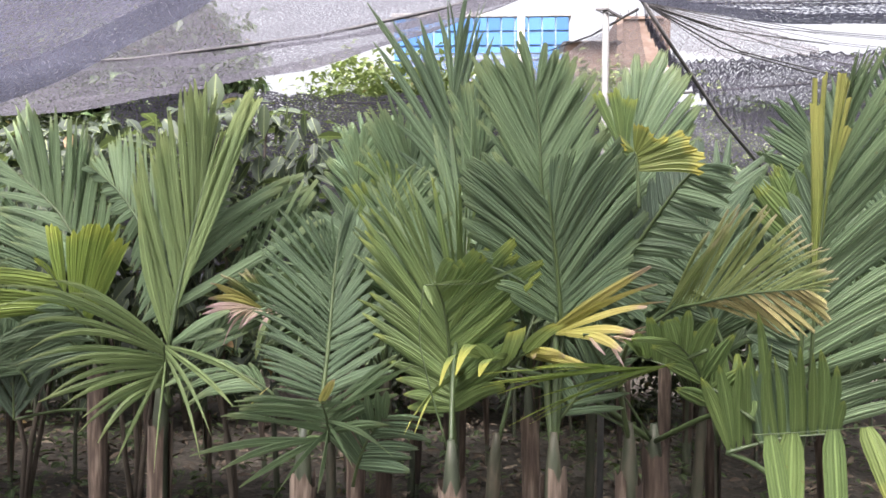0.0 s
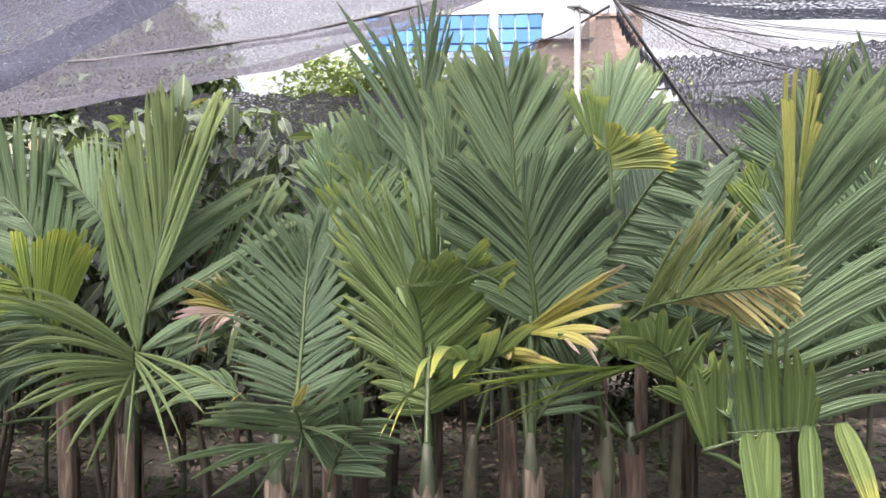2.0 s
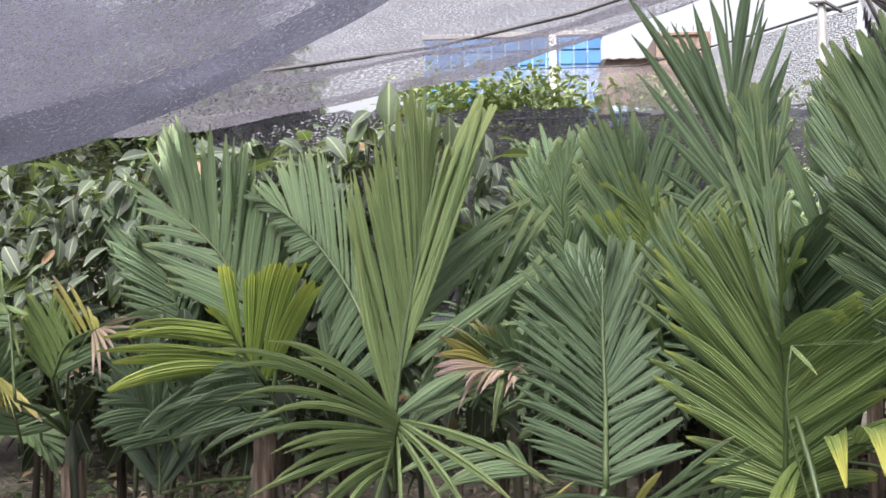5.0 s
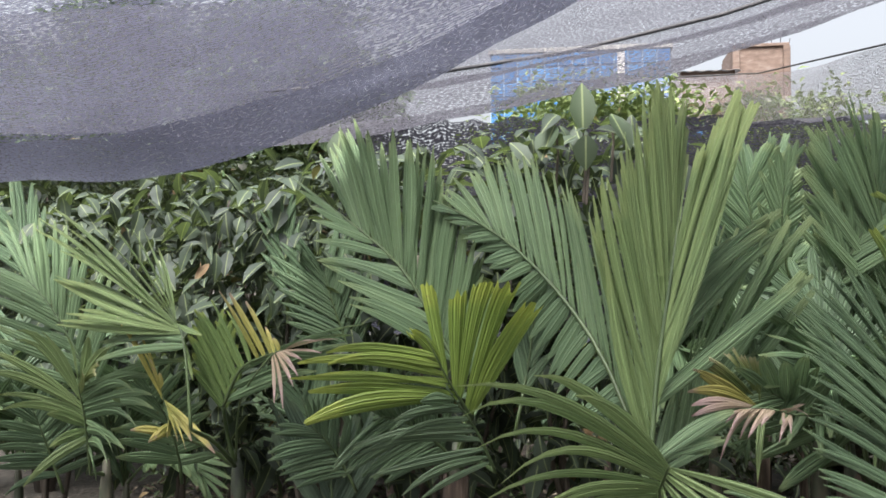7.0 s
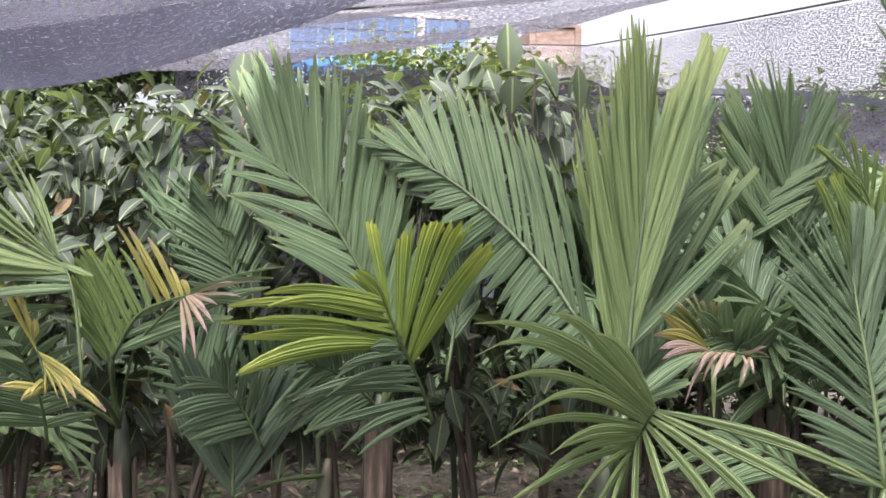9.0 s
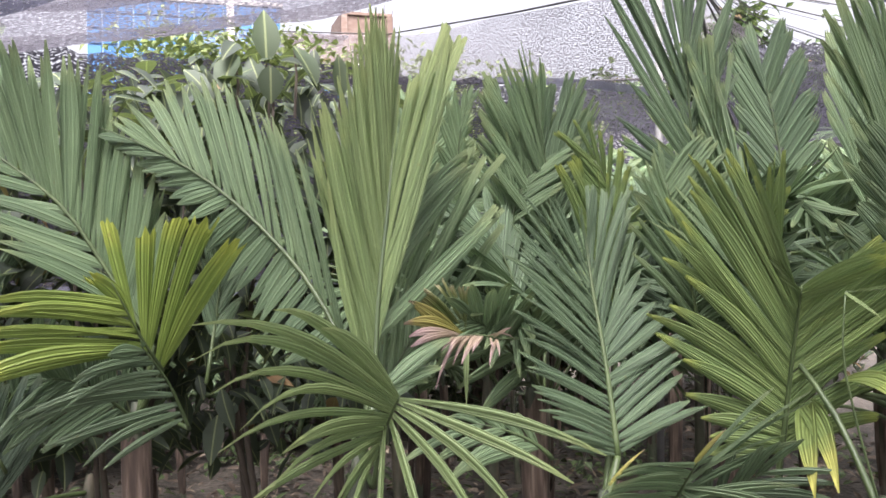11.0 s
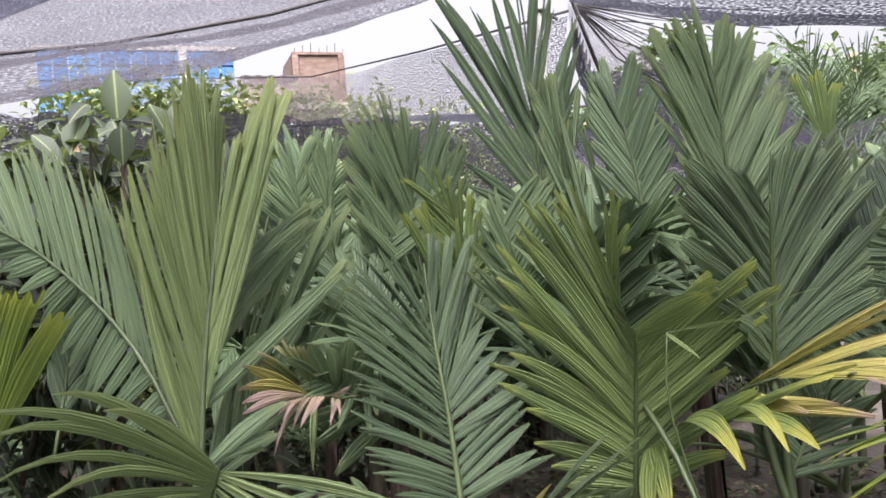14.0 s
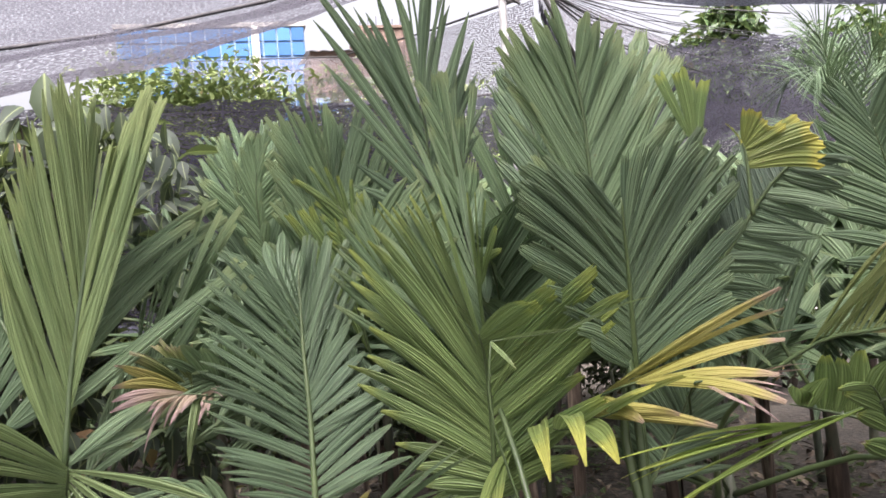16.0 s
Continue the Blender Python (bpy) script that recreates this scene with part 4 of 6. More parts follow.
p = palm((-1.519, 3.75, -0.03), (-1.519, 3.75, 1.101), seed=64, sheath=(0.4, 0.92))
plume(p, ((-1.468, 3.72, 1.27), (-1.588, 3.76, 1.484), (-1.722, 3.8, 1.685), (-1.926, 3.84, 1.853), (-2.137, 3.88, 2.007),), ((0.05, 0.72, 38, 0.12, ((-1.383, 3.75, 1.584), (-1.457, 3.769, 1.744), (-1.516, 3.787, 1.897), (-1.568, 3.806, 1.99), (-1.624, 3.825, 2.076), (-1.724, 3.844, 2.121), (-1.847, 3.862, 2.169), (-1.962, 3.881, 2.163), (-2.035, 3.9, 2.093),), MID), (0.1, 0.85, 11, 0.1, ((-1.84, 3.65, 1.547), (-1.939, 3.7, 1.665), (-2, 3.75, 1.716), (-2.029, 3.8, 1.852), (-2.114, 3.85, 1.982),), MID),), seed=528, thick=0.008, cover=1.4)
plume(p, ((-1.434, 3.5, 1.226), (-1.483, 3.43, 1.324), (-1.546, 3.36, 1.471),), ((0, 0.75, 6, 0.9, ((-1.254, 3.4, 1.574), (-1.289, 3.4, 1.64), (-1.342, 3.4, 1.67), (-1.413, 3.4, 1.658), (-1.485, 3.4, 1.639), (-1.557, 3.4, 1.609), (-1.605, 3.4, 1.494),), BRIGHT), (0.3, 0.8, 7, 0.2, ((-1.945, 3.3, 1.228), (-1.829, 3.3, 1.336), (-1.927, 3.3, 1.361), (-1.886, 3.3, 1.404), (-1.829, 3.3, 1.43),), BRIGHT),), seed=529, widest=0.085, arch=0.05, cover=1.08, ragged=0.07)
plume(p, ((-1.369, 3.55, 1.054), (-1.419, 3.475, 1.194), (-1.485, 3.4, 1.31),), ((0.1, 1, 11, 0.12, ((-1.574, 3.4, 0.993), (-1.713, 3.38, 1.056), (-1.797, 3.36, 1.133), (-1.683, 3.34, 1.151), (-1.632, 3.32, 1.25), (-1.479, 3.3, 1.34),), DEEP),), seed=530, arch=0.06, cover=0.8)
frond(p, (-1.486, 3.7, 1.022), (-1.612, 3.6, 1.166), (-1.713, 3.5, 1.219), (0.6, -0.79, -0.11), (0.23, 0.27, 0.22), (0.22, 0.23, 0.18), (60, 30), (50, 30), mat=DEEP, seed=69, count=9, cover=1.1, droop=0.15)
frond(p, (-1.32, 3.7, 1.15), (-1.276, 3.8, 1.409), (-1.263, 3.8, 1.576), (0.08, -0.97, 0.22), (0.15, 0.21, 0.15), (0.15, 0.21, 0.15), (25, 10), (25, 10), mat=DEEP, seed=70, count=6, cover=1.4)

p = palm((-2.322, 3.85, -0.03), (-2.322, 3.85, 1.03), seed=71, sheath=(0.2, 0.84))
plume(p, ((-2.326, 3.5, 1.165), (-2.359, 3.533, 1.356), (-2.392, 3.567, 1.453), (-2.429, 3.6, 1.493),), ((0.7, 1, 24, 0.15, ((-2.93, 3.72, 1.478), (-2.897, 3.72, 1.503), (-2.844, 3.72, 1.531), (-3.005, 3.72, 1.656), (-2.947, 3.72, 1.636), (-2.905, 3.72, 1.686), (-3.03, 3.72, 1.837), (-2.974, 3.72, 1.897), (-2.885, 3.72, 1.806), (-2.804, 3.72, 1.775), (-2.719, 3.72, 1.824), (-2.655, 3.72, 1.824), (-2.588, 3.72, 1.744),), LIGHT), (0.9, 1, 3, 0.2, ((-2.457, 3.58, 1.405), (-2.358, 3.58, 1.311), (-2.334, 3.58, 1.462),), LIGHT), (0.5, 0.9, 6, 0.2, ((-2.754, 3.7, 1.352), (-2.712, 3.7, 1.431), (-2.818, 3.7, 1.41), (-2.649, 3.7, 1.392),), MID),), seed=531, arch=0.025, cover=1.9, widest=0.03)
plume(p, ((-2.307, 3.7, 1.207), (-2.231, 3.66, 1.336), (-2.137, 3.62, 1.384), (-2.064, 3.58, 1.407),), ((0.55, 1, 5, 0.3, ((-2.272, 3.6, 1.594), (-2.233, 3.6, 1.579), (-2.188, 3.6, 1.554), (-2.135, 3.6, 1.49), (-2.101, 3.6, 1.463),), YELLOW), (0, 0.5, 7, 0.55, ((-2.442, 3.65, 1.485), (-2.408, 3.65, 1.523), (-2.374, 3.65, 1.542), (-2.334, 3.65, 1.555), (-2.294, 3.65, 1.533),), LIME), (0, 0.6, 5, 0.15, ((-1.948, 3.6, 1.338), (-1.874, 3.6, 1.447), (-1.8, 3.6, 1.475), (-1.874, 3.6, 1.375),), MID),), seed=532, label='yellowing frond end above withered leaflets', cover=0.8, ragged=0.1)
plume(p, ((-2.102, 3.58, 1.383), (-2.074, 3.58, 1.405), (-2.045, 3.58, 1.411),), ((0.2, 1, 9, 0.12, ((-2.062, 3.55, 1.249), (-2.043, 3.55, 1.289), (-1.96, 3.55, 1.303), (-1.979, 3.55, 1.352), (-1.951, 3.55, 1.379), (-1.859, 3.55, 1.437), (-1.892, 3.55, 1.468),), DRY),), seed=533, thick=0.003, widest=0.014, arch=0.06, ragged=0.2, label='withered hanging leaf ends')
plume(p, ((-2.479, 3.68, 1.11), (-2.507, 3.68, 1.214), (-2.532, 3.68, 1.262),), ((0.5, 1, 7, 0.35, ((-2.651, 3.64, 1.483), (-2.628, 3.64, 1.47), (-2.599, 3.64, 1.451), (-2.574, 3.64, 1.436), (-2.549, 3.64, 1.38), (-2.528, 3.64, 1.346), (-2.496, 3.64, 1.333),), YELLOW), (0, 0.6, 9, 0.15, ((-2.585, 3.6, 1.144), (-2.524, 3.6, 1.09), (-2.488, 3.6, 1.125), (-2.448, 3.6, 1.104), (-2.412, 3.6, 1.081), (-2.389, 3.6, 1.067), (-2.36, 3.6, 1.128), (-2.306, 3.6, 1.06),), YELLOW),), seed=534, label='hanging bundle of yellow leaflets', thick=0.005, widest=0.034, arch=0.05, cover=2.4)
frond(p, (-2.331, 3.8, 1.08), (-2.359, 3.8, 1.276), (-2.378, 3.8, 1.394), (0.41, -0.91, 0.06), (0.19, 0.21, 0.14), (0.19, 0.21, 0.14), (30, 12), (30, 12), mat=LIME, seed=77, count=6, cover=1.4, blunt=0.3)

p = palm((-2.909, 4, -0.03), (-2.909, 4, 0.945), seed=78, sheath=(0.2, 0.82))
plume(p, ((-2.913, 3.9, 0.912), (-2.908, 3.85, 1.129), (-2.905, 3.8, 1.254),), ((0.3, 1, 13, 0.12, ((-3.062, 3.72, 0.907), (-2.952, 3.72, 1.145), (-3.178, 3.72, 1.183), (-3.225, 3.72, 1.322), (-3.138, 3.72, 1.404), (-3.028, 3.72, 1.446), (-2.896, 3.72, 1.447), (-2.724, 3.72, 1.405),), LIGHT), (0.2, 0.9, 10, 0.1, ((-2.791, 3.72, 0.926), (-2.708, 3.72, 1.028), (-2.651, 3.72, 1.079), (-2.532, 3.72, 1.227), (-2.605, 3.72, 1.255), (-2.492, 3.72, 1.354),), MID), (0.8, 1, 3, 0.7, ((-2.83, 3.72, 1.329), (-2.791, 3.72, 1.334), (-2.765, 3.72, 1.31),), OLIVE),), seed=535, arch=0.09, cover=1.4)
frond(p, (-2.896, 4, 1.031), (-3.077, 4, 1.42), (-3.266, 4, 1.641), (0.44, -0.86, 0.27), (0.36, 0.38, 0.26), (0.38, 0.41, 0.29), (45, 20), (45, 20), mat=MID, seed=80, count=13)
frond(p, (-3.284, 4.4, 1.286), (-3.494, 4.4, 1.683), (-3.601, 4.4, 1.885), (0.46, -0.85, 0.24), (0.33, 0.36, 0.25), (0.33, 0.36, 0.25), (35, 15), (35, 15), mat=DEEP, seed=83, count=10)

p = palm((-1.689, 4.15, -0.03), (-1.689, 4.15, 0.801), seed=84, sheath=(0.1, 0.72))
plume(p, ((-1.976, 3.88, 0.745), (-1.979, 3.88, 0.89), (-1.989, 3.88, 1.016),), ((0, 0.7, 8, 0.4, ((-2.181, 3.8, 1.117), (-2.166, 3.8, 1.23), (-2.115, 3.8, 1.204), (-2.054, 3.8, 1.153), (-2.003, 3.8, 1.171),), SHADED), (0, 0.7, 7, 0.4, ((-1.751, 3.8, 1.104), (-1.77, 3.8, 1.174), (-1.822, 3.8, 1.191), (-1.891, 3.8, 1.155), (-1.951, 3.8, 1.172),), SHADED),), seed=540, widest=0.06)
frond(p, (-1.946, 4.2, 1.22), (-2.053, 4.2, 1.483), (-2.107, 4.2, 1.66), (0.27, -0.96, 0.1), (0.24, 0.31, 0.24), (0.27, 0.31, 0.24), (50, 22), (50, 22), mat=DEEP, seed=85, count=12, cover=1.05)
frond(p, (-2.18, 4.3, 1.296), (-2.292, 4.3, 1.662), (-2.312, 4.3, 1.846), (0.32, -0.94, 0.08), (0.16, 0.21, 0.16), (0.21, 0.26, 0.19), (30, 12), (30, 12), mat=DEEP, seed=86, count=9, cover=1.05)
frond(p, (-2.006, 4, 0.92), (-2.089, 4, 1.083), (-2.129, 4, 1.207), (0.32, -0.94, 0.14), (0.23, 0.26, 0.19), (0.28, 0.3, 0.23), (45, 20), (45, 20), mat=DEEP, seed=87, count=9, cover=1.05)
frond(p, (-1.963, 4, 0.961), (-1.862, 3.95, 1.135), (-1.767, 3.9, 1.244), (-0.06, -0.95, -0.29), (0.23, 0.25, 0.19), (0.27, 0.29, 0.23), (45, 20), (45, 20), mat=DEEP, seed=88, count=9, cover=1.05)
frond(p, (-2.575, 3.95, 0.879), (-2.591, 3.9, 1.076), (-2.651, 3.85, 1.228), (0.54, -0.84, -0.12), (0.25, 0.26, 0.26, 0.21, 0.14), (0.16, 0.17, 0.18, 0.17, 0.15), (63, 51, 35, 13, -9), (82, 76, 69, 64, 60), mat=MID, seed=89, count=9, cover=1.0, droop=0.1, blunt=0.15, start=0.15)
frond(p, (-1.882, 3.85, 0.901), (-1.946, 3.8, 1.047), (-2.008, 3.75, 1.133), (0.48, -0.87, -0.11), (0.2, 0.21, 0.23, 0.18, 0.12), (0.21, 0.21, 0.2, 0.16, 0.13), (68, 62, 53, 35, 16), (36, 36, 35, 36, 36), mat=DEEP, seed=90, count=9, cover=1.0, droop=0.1, blunt=0.15, start=0.15)
frond(p, (-3.087, 4, 0.812), (-3.122, 3.95, 0.996), (-3.156, 3.9, 1.154), (0.63, -0.77, -0.1), (0.21, 0.22, 0.24, 0.19, 0.13), (0.19, 0.2, 0.22, 0.18, 0.13), (66, 60, 52, 30, 5), (82, 71, 58, 50, 43), mat=DEEP, seed=91, count=9, cover=1.0, droop=0.1, blunt=0.15, start=0.15)

p = palm((-0.305, 4.1, -0.03), (-0.305, 4.1, 1.075), seed=92, sheath=None)
plume(p, ((-0.13, 3.9, 1.522), (-0.144, 3.89, 1.761), (-0.176, 3.88, 1.979),), ((0.05, 0.85, 14, 0.3, ((-0.366, 3.87, 1.801), (-0.387, 3.87, 1.961), (-0.382, 3.87, 2.13), (-0.339, 3.87, 2.167), (-0.285, 3.87, 2.182), (-0.227, 3.87, 2.201), (-0.177, 3.87, 2.172),), MID), (0.05, 0.85, 11, 0.3, ((0.026, 3.87, 1.838), (0.012, 3.87, 1.975), (-0.014, 3.87, 2.143), (-0.067, 3.87, 2.13), (-0.134, 3.87, 2.106),), DEEP),), seed=538)
plume(p, ((-0.427, 4.4, 1.502), (-0.422, 4.425, 1.784), (-0.395, 4.45, 1.998),), ((0.05, 0.85, 11, 0.3, ((-0.665, 4.45, 1.858), (-0.641, 4.45, 2.001), (-0.624, 4.45, 2.116), (-0.557, 4.45, 2.173), (-0.492, 4.45, 2.205), (-0.436, 4.45, 2.166),), DEEP), (0, 0.7, 5, 0.7, ((-0.251, 4.45, 1.973), (-0.273, 4.45, 2.139), (-0.301, 4.45, 2.246), (-0.352, 4.45, 2.247),), DEEP),), seed=539, widest=0.09)
frond(p, (-0.338, 4.1, 1.455), (-0.422, 4.05, 1.804), (-0.382, 4.03, 2.057), (-0.34, -0.93, -0.13), (0.14, 0.21, 0.08), (0.08, 0.12, 0.08), (25, 10), (20, 8), mat=MID, seed=93, count=8, cover=1.6, blunt=0.3)
frond(p, (-0.201, 4, 1.42), (-0.224, 4, 1.788), (-0.263, 4, 1.989), (-0.4, -0.91, -0.04), (0.29, 0.28, 0.27, 0.24, 0.18), (0.31, 0.31, 0.31, 0.25, 0.18), (32, 27, 19, 9, -12), (52, 42, 31, 32, 34), mat=MID, seed=94, count=12, cover=1.1, blunt=0.5, split=0.7, twist=4.0)
frond(p, (-0.09, 4, 1.421), (-0.033, 4, 1.732), (-0.063, 4, 1.957), (-0.45, -0.89, 0.02), (0.35, 0.39, 0.38, 0.32, 0.25), (0.38, 0.36, 0.33, 0.28, 0.22), (47, 35, 23, 12, 1), (21, 24, 27, 28, 28), mat=MID, seed=95, count=12, cover=1.1, blunt=0.5, split=0.7, twist=4.0)
frond(p, (-0.433, 4.3, 1.612), (-0.478, 4.3, 1.875), (-0.489, 4.3, 2.005), (-0.16, -0.99, -0.02), (0.26, 0.24, 0.22, 0.19, 0.15), (0.27, 0.27, 0.26, 0.21, 0.16), (38, 27, 15, 12, 8), (62, 53, 43, 31, 19), mat=MID, seed=96, count=10, cover=1.1, blunt=0.5, split=0.7, twist=4.0)
frond(p, (-0.316, 3.9, 1.505), (-0.238, 3.9, 1.734), (-0.145, 3.9, 1.866), (-0.2, -0.97, 0.1), (0.23, 0.25, 0.18), (0.23, 0.25, 0.18), (40, 15), (40, 15), mat=MID, seed=97, count=11, cover=1.05)
frond(p, (-0.152, 3.4, 1.439), (-0.152, 3.4, 1.656), (-0.211, 3.4, 1.793), (-0.33, -0.94, -0.05), (0.17, 0.2, 0.17), (0.13, 0.18, 0.15), (36, 12), (30, 10), mat=LIME, seed=98, count=8, cover=1.05, blunt=0.5)



# ---- the palms further back, seen between the ones in front ----
def back_palm(x, y, crown, reach, seed, fronds=8, count=9, cover=1.2, mats=None):
    rng = random.Random(seed)
    q = palm((x, y, -0.03), (x + rng.uniform(-0.05, 0.05), y, crown), "young areca palm deeper in the dense nursery row", seed=seed, r0=rng.uniform(0.6, 1.0) * (0.034 if reach > 0.5 else 0.02), r1=0.018 if reach > 0.5 else 0.012, sheath=rng.choice(((0.3, 0.75), (0.2, 0.85), None)))
    a0 = rng.uniform(0, 6.28)
    for k in range(fronds):
        a = a0 + k * 2.4 + rng.uniform(-0.3, 0.3)
        rise = rng.uniform(0.45, 1.0) if k % 4 else rng.uniform(0.25, 0.5)
        out = reach * (1.05 - 0.62 * rise) * rng.uniform(0.8, 1.1)
        b = Vector((x, y, crown - 0.03))
        d = Vector((math.cos(a), math.sin(a), 0))
        e = b + d * out * 0.8 + Vector((0, 0, reach * rise * 0.95 - 0.12 * reach))
        m = b + d * out * 0.42 + Vector((0, 0, reach * (rise * 0.62 + 0.12)))
        face = Vector((-d.x * rise, -d.y * rise, 1.1 - rise * 0.6)) + Vector((0, -0.35, 0))
        long = reach * rng.uniform(0.36, 0.46)
        frond(q, b, m, e, face, (long * 0.9, long, long * 0.55), (long * 0.9, long, long * 0.55), (46, 12), (46, 12), count=count, cover=cover, blunt=0.2,
              droop=0.14, fold=10, narrow=0.9, mat=rng.choice(mats or (DEEP, MID, MID)), pieces=False, seed=seed * 17 + k, segs=5, split=0.6)


BACK = ((-0.25, 3.7, 1.02, 0.75), (0.35, 3.55, 1.05, 0.78), (0.95, 3.4, 1.0, 0.8), (1.5, 3.5, 1.1, 0.8), (2.05, 3.7, 1.1, 0.85),
        (-0.6, 4.3, 1.1, 0.8), (0.05, 4.35, 1.15, 0.85), (0.65, 4.2, 1.15, 0.85), (1.25, 4.25, 1.2, 0.85), (1.85, 4.4, 1.2, 0.9), (2.6, 4.5, 1.2, 0.9),
        (-0.3, 5.2, 1.2, 0.85), (0.45, 5.3, 1.25, 0.9), (1.2, 5.25, 1.3, 0.9), (2.0, 5.4, 1.3, 0.9), (2.9, 5.5, 1.3, 0.9), (1.7, 2.7, 0.95, 0.8), (2.4, 3.2, 1.0, 0.85), (2.3, 2.5, 0.9, 0.8), (3.0, 3.7, 1.1, 0.85), (3.5, 4.6, 1.2, 0.9), (3.7, 5.6, 1.3, 0.9), (1.5, 6.0, 1.2, 0.85), (2.5, 6.1, 1.25, 0.85),
        (-3.0, 4.3, 0.8, 0.55), (-3.5, 4.3, 0.85, 0.7), (-3.9, 4.0, 0.95, 0.75))
for i, (bx, by, bc, br) in enumerate(BACK):
    back_palm(bx, by, bc, br, 300 + i)
back_palm(3.45, 5.7, 2.0, 1.0, 350, 10, 26, 0.55, (DEEP,))
for i in range(14):
    back_palm(0.15 + 0.46 * (i % 7) + 0.2 * (i // 7), 6.1 + 0.8 * (i // 7), 0.8, 0.5, 440 + i, 5)
for i in range(16):
    back_palm(-3.2 + 0.42 * (i % 8) + 0.13 * (i // 8), 5.2 + 0.75 * (i // 8), 0.72, 0.4, 400 + i, 4)


# ---- the ground ----
def ground_sheet():
    rng = random.Random(3)
    xs = [-400, -60, -20, -10] + [-7 + 0.2 * i for i in range(71)] + [10, 20, 60, 400]
    ys = [-60, -12, -4] + [-1 + 0.2 * i for i in range(61)] + [14, 18, 30, 60, 120, 900]
    verts = []
    for y in ys:
        for x in xs:
            h = 0.05 * noise.noise(Vector((x * 1.3, y * 1.3, 0))) + 0.025 * noise.noise(Vector((x * 5, y * 5, 2)))
            verts.append((x, y, h if abs(x) < 12 and -2 < y < 14 else -0.02))
    w = len(xs)
    faces = [(j * w + i, j * w + i + 1, (j + 1) * w + i + 1, (j + 1) * w + i) for j in range(len(ys) - 1) for i in range(w - 1)]
    tagged(new("ground", mesh_of("ground", verts, faces, SOIL, smooth=True)), "dark damp nursery soil with dead leaves on it", "ground", kind="structure")


ground_sheet()


def simple_leaf(length, width, fold=0.25, bend=0.2):
    """A broad leaf along +y from the origin, folded at the midrib and bent down."""
    prof = [(0.0, 0.04), (0.18, 0.62), (0.42, 1.0), (0.7, 0.78), (0.9, 0.3), (1.0, 0.02)]
    v, u, f = [], [], []
    for q, w in prof:
        z = -bend * length * q * q
        for k in (-1, 0, 1):
            v.append((k * w * width / 2, q * length, z + abs(k) * w * width / 2 * fold))
            u.append((0.5 + k * 0.5 * w, q))
    for i in range(len(prof) - 1):
        for k in (0, 1):
            a = i * 3 + k
            f.append((a, a + 1, a + 4, a + 3))
    return v, f, u


def leaf_mass(name, places, material, parent=None, label="", size=(0.1, 0.05), spread=0.35, droop=(-50, 30), seed=1, face_y=None, plain=False):
    """Many leaves in one mesh of kind stuff, one at each place."""
    rng = random.Random(seed)
    lv, lf, lu = simple_leaf(1.0, size[1] / size[0], 0.25, 0.25)
    if plain:
        h = size[1] / size[0] / 2
        lv, lf, lu = [(0, 0, 0), (h, 0.45, 0.06), (0, 1, -0.2), (-h, 0.45, 0.06), (0, 0.45, -0.03)], [(0, 1, 4), (1, 2, 4), (2, 3, 4), (3, 0, 4)], [(0.5, 0), (1, 0.45), (0.5, 1), (0, 0.45), (0.5, 0.45)]
    base = np.array(lv)
    V, Fc, U = [], [], []
    for p in places:
        yaw = radians(rng.uniform(0, 360) if face_y is None else rng.gauss(face_y, 70))
        m = Euler((radians(rng.uniform(*droop)), radians(rng.uniform(-35, 35)), yaw)).to_matrix()
        s = size[0] * rng.uniform(1 - spread, 1 + spread)
        w = (np.array(m) @ (base * s).T).T + np.array(p)
        o = len(V) * len(lv)
        V.append(w)
        Fc.extend(tuple(q + o for q in fc) for fc in lf)
        U.extend(lu)
    me = mesh_of(name, np.concatenate(V).tolist(), Fc, material, U)
    ob = child(name, me, parent, label) if parent else new(name, me)
    ob["kind"] = "stuff"
    return ob


# dead leaves, twigs and weeds on the soil
def litter():
    rng = random.Random(8)
    pl = [(rng.uniform(-4.5, 3.5), rng.uniform(2.6, 9.0), 0.035 + rng.uniform(0, 0.05)) for _ in range(6500)]
    ob = leaf_mass("leaf_litter", pl, LITTER, size=(0.075, 0.024), spread=0.7, droop=(-25, 25), seed=4)
    tagged(ob, "brown dead leaves scattered over dark soil", "leaf litter", kind="stuff")
    pw = []
    for _ in range(260):
        x, y, r = rng.uniform(-4.2, 3.2), rng.uniform(3.2, 8.0), rng.uniform(0.05, 0.16)
        pw += [(x + rng.gauss(0, r), y + rng.gauss(0, r), 0.04 + abs(rng.gauss(0, r * 0.8))) for _ in range(16)]
    ob = leaf_mass("weeds", pw, WEED_LEAF, size=(0.055, 0.03), spread=0.5, droop=(-20, 50), seed=5)
    tagged(ob, "small low green weeds growing between the stems", "weeds", kind="stuff")


litter()


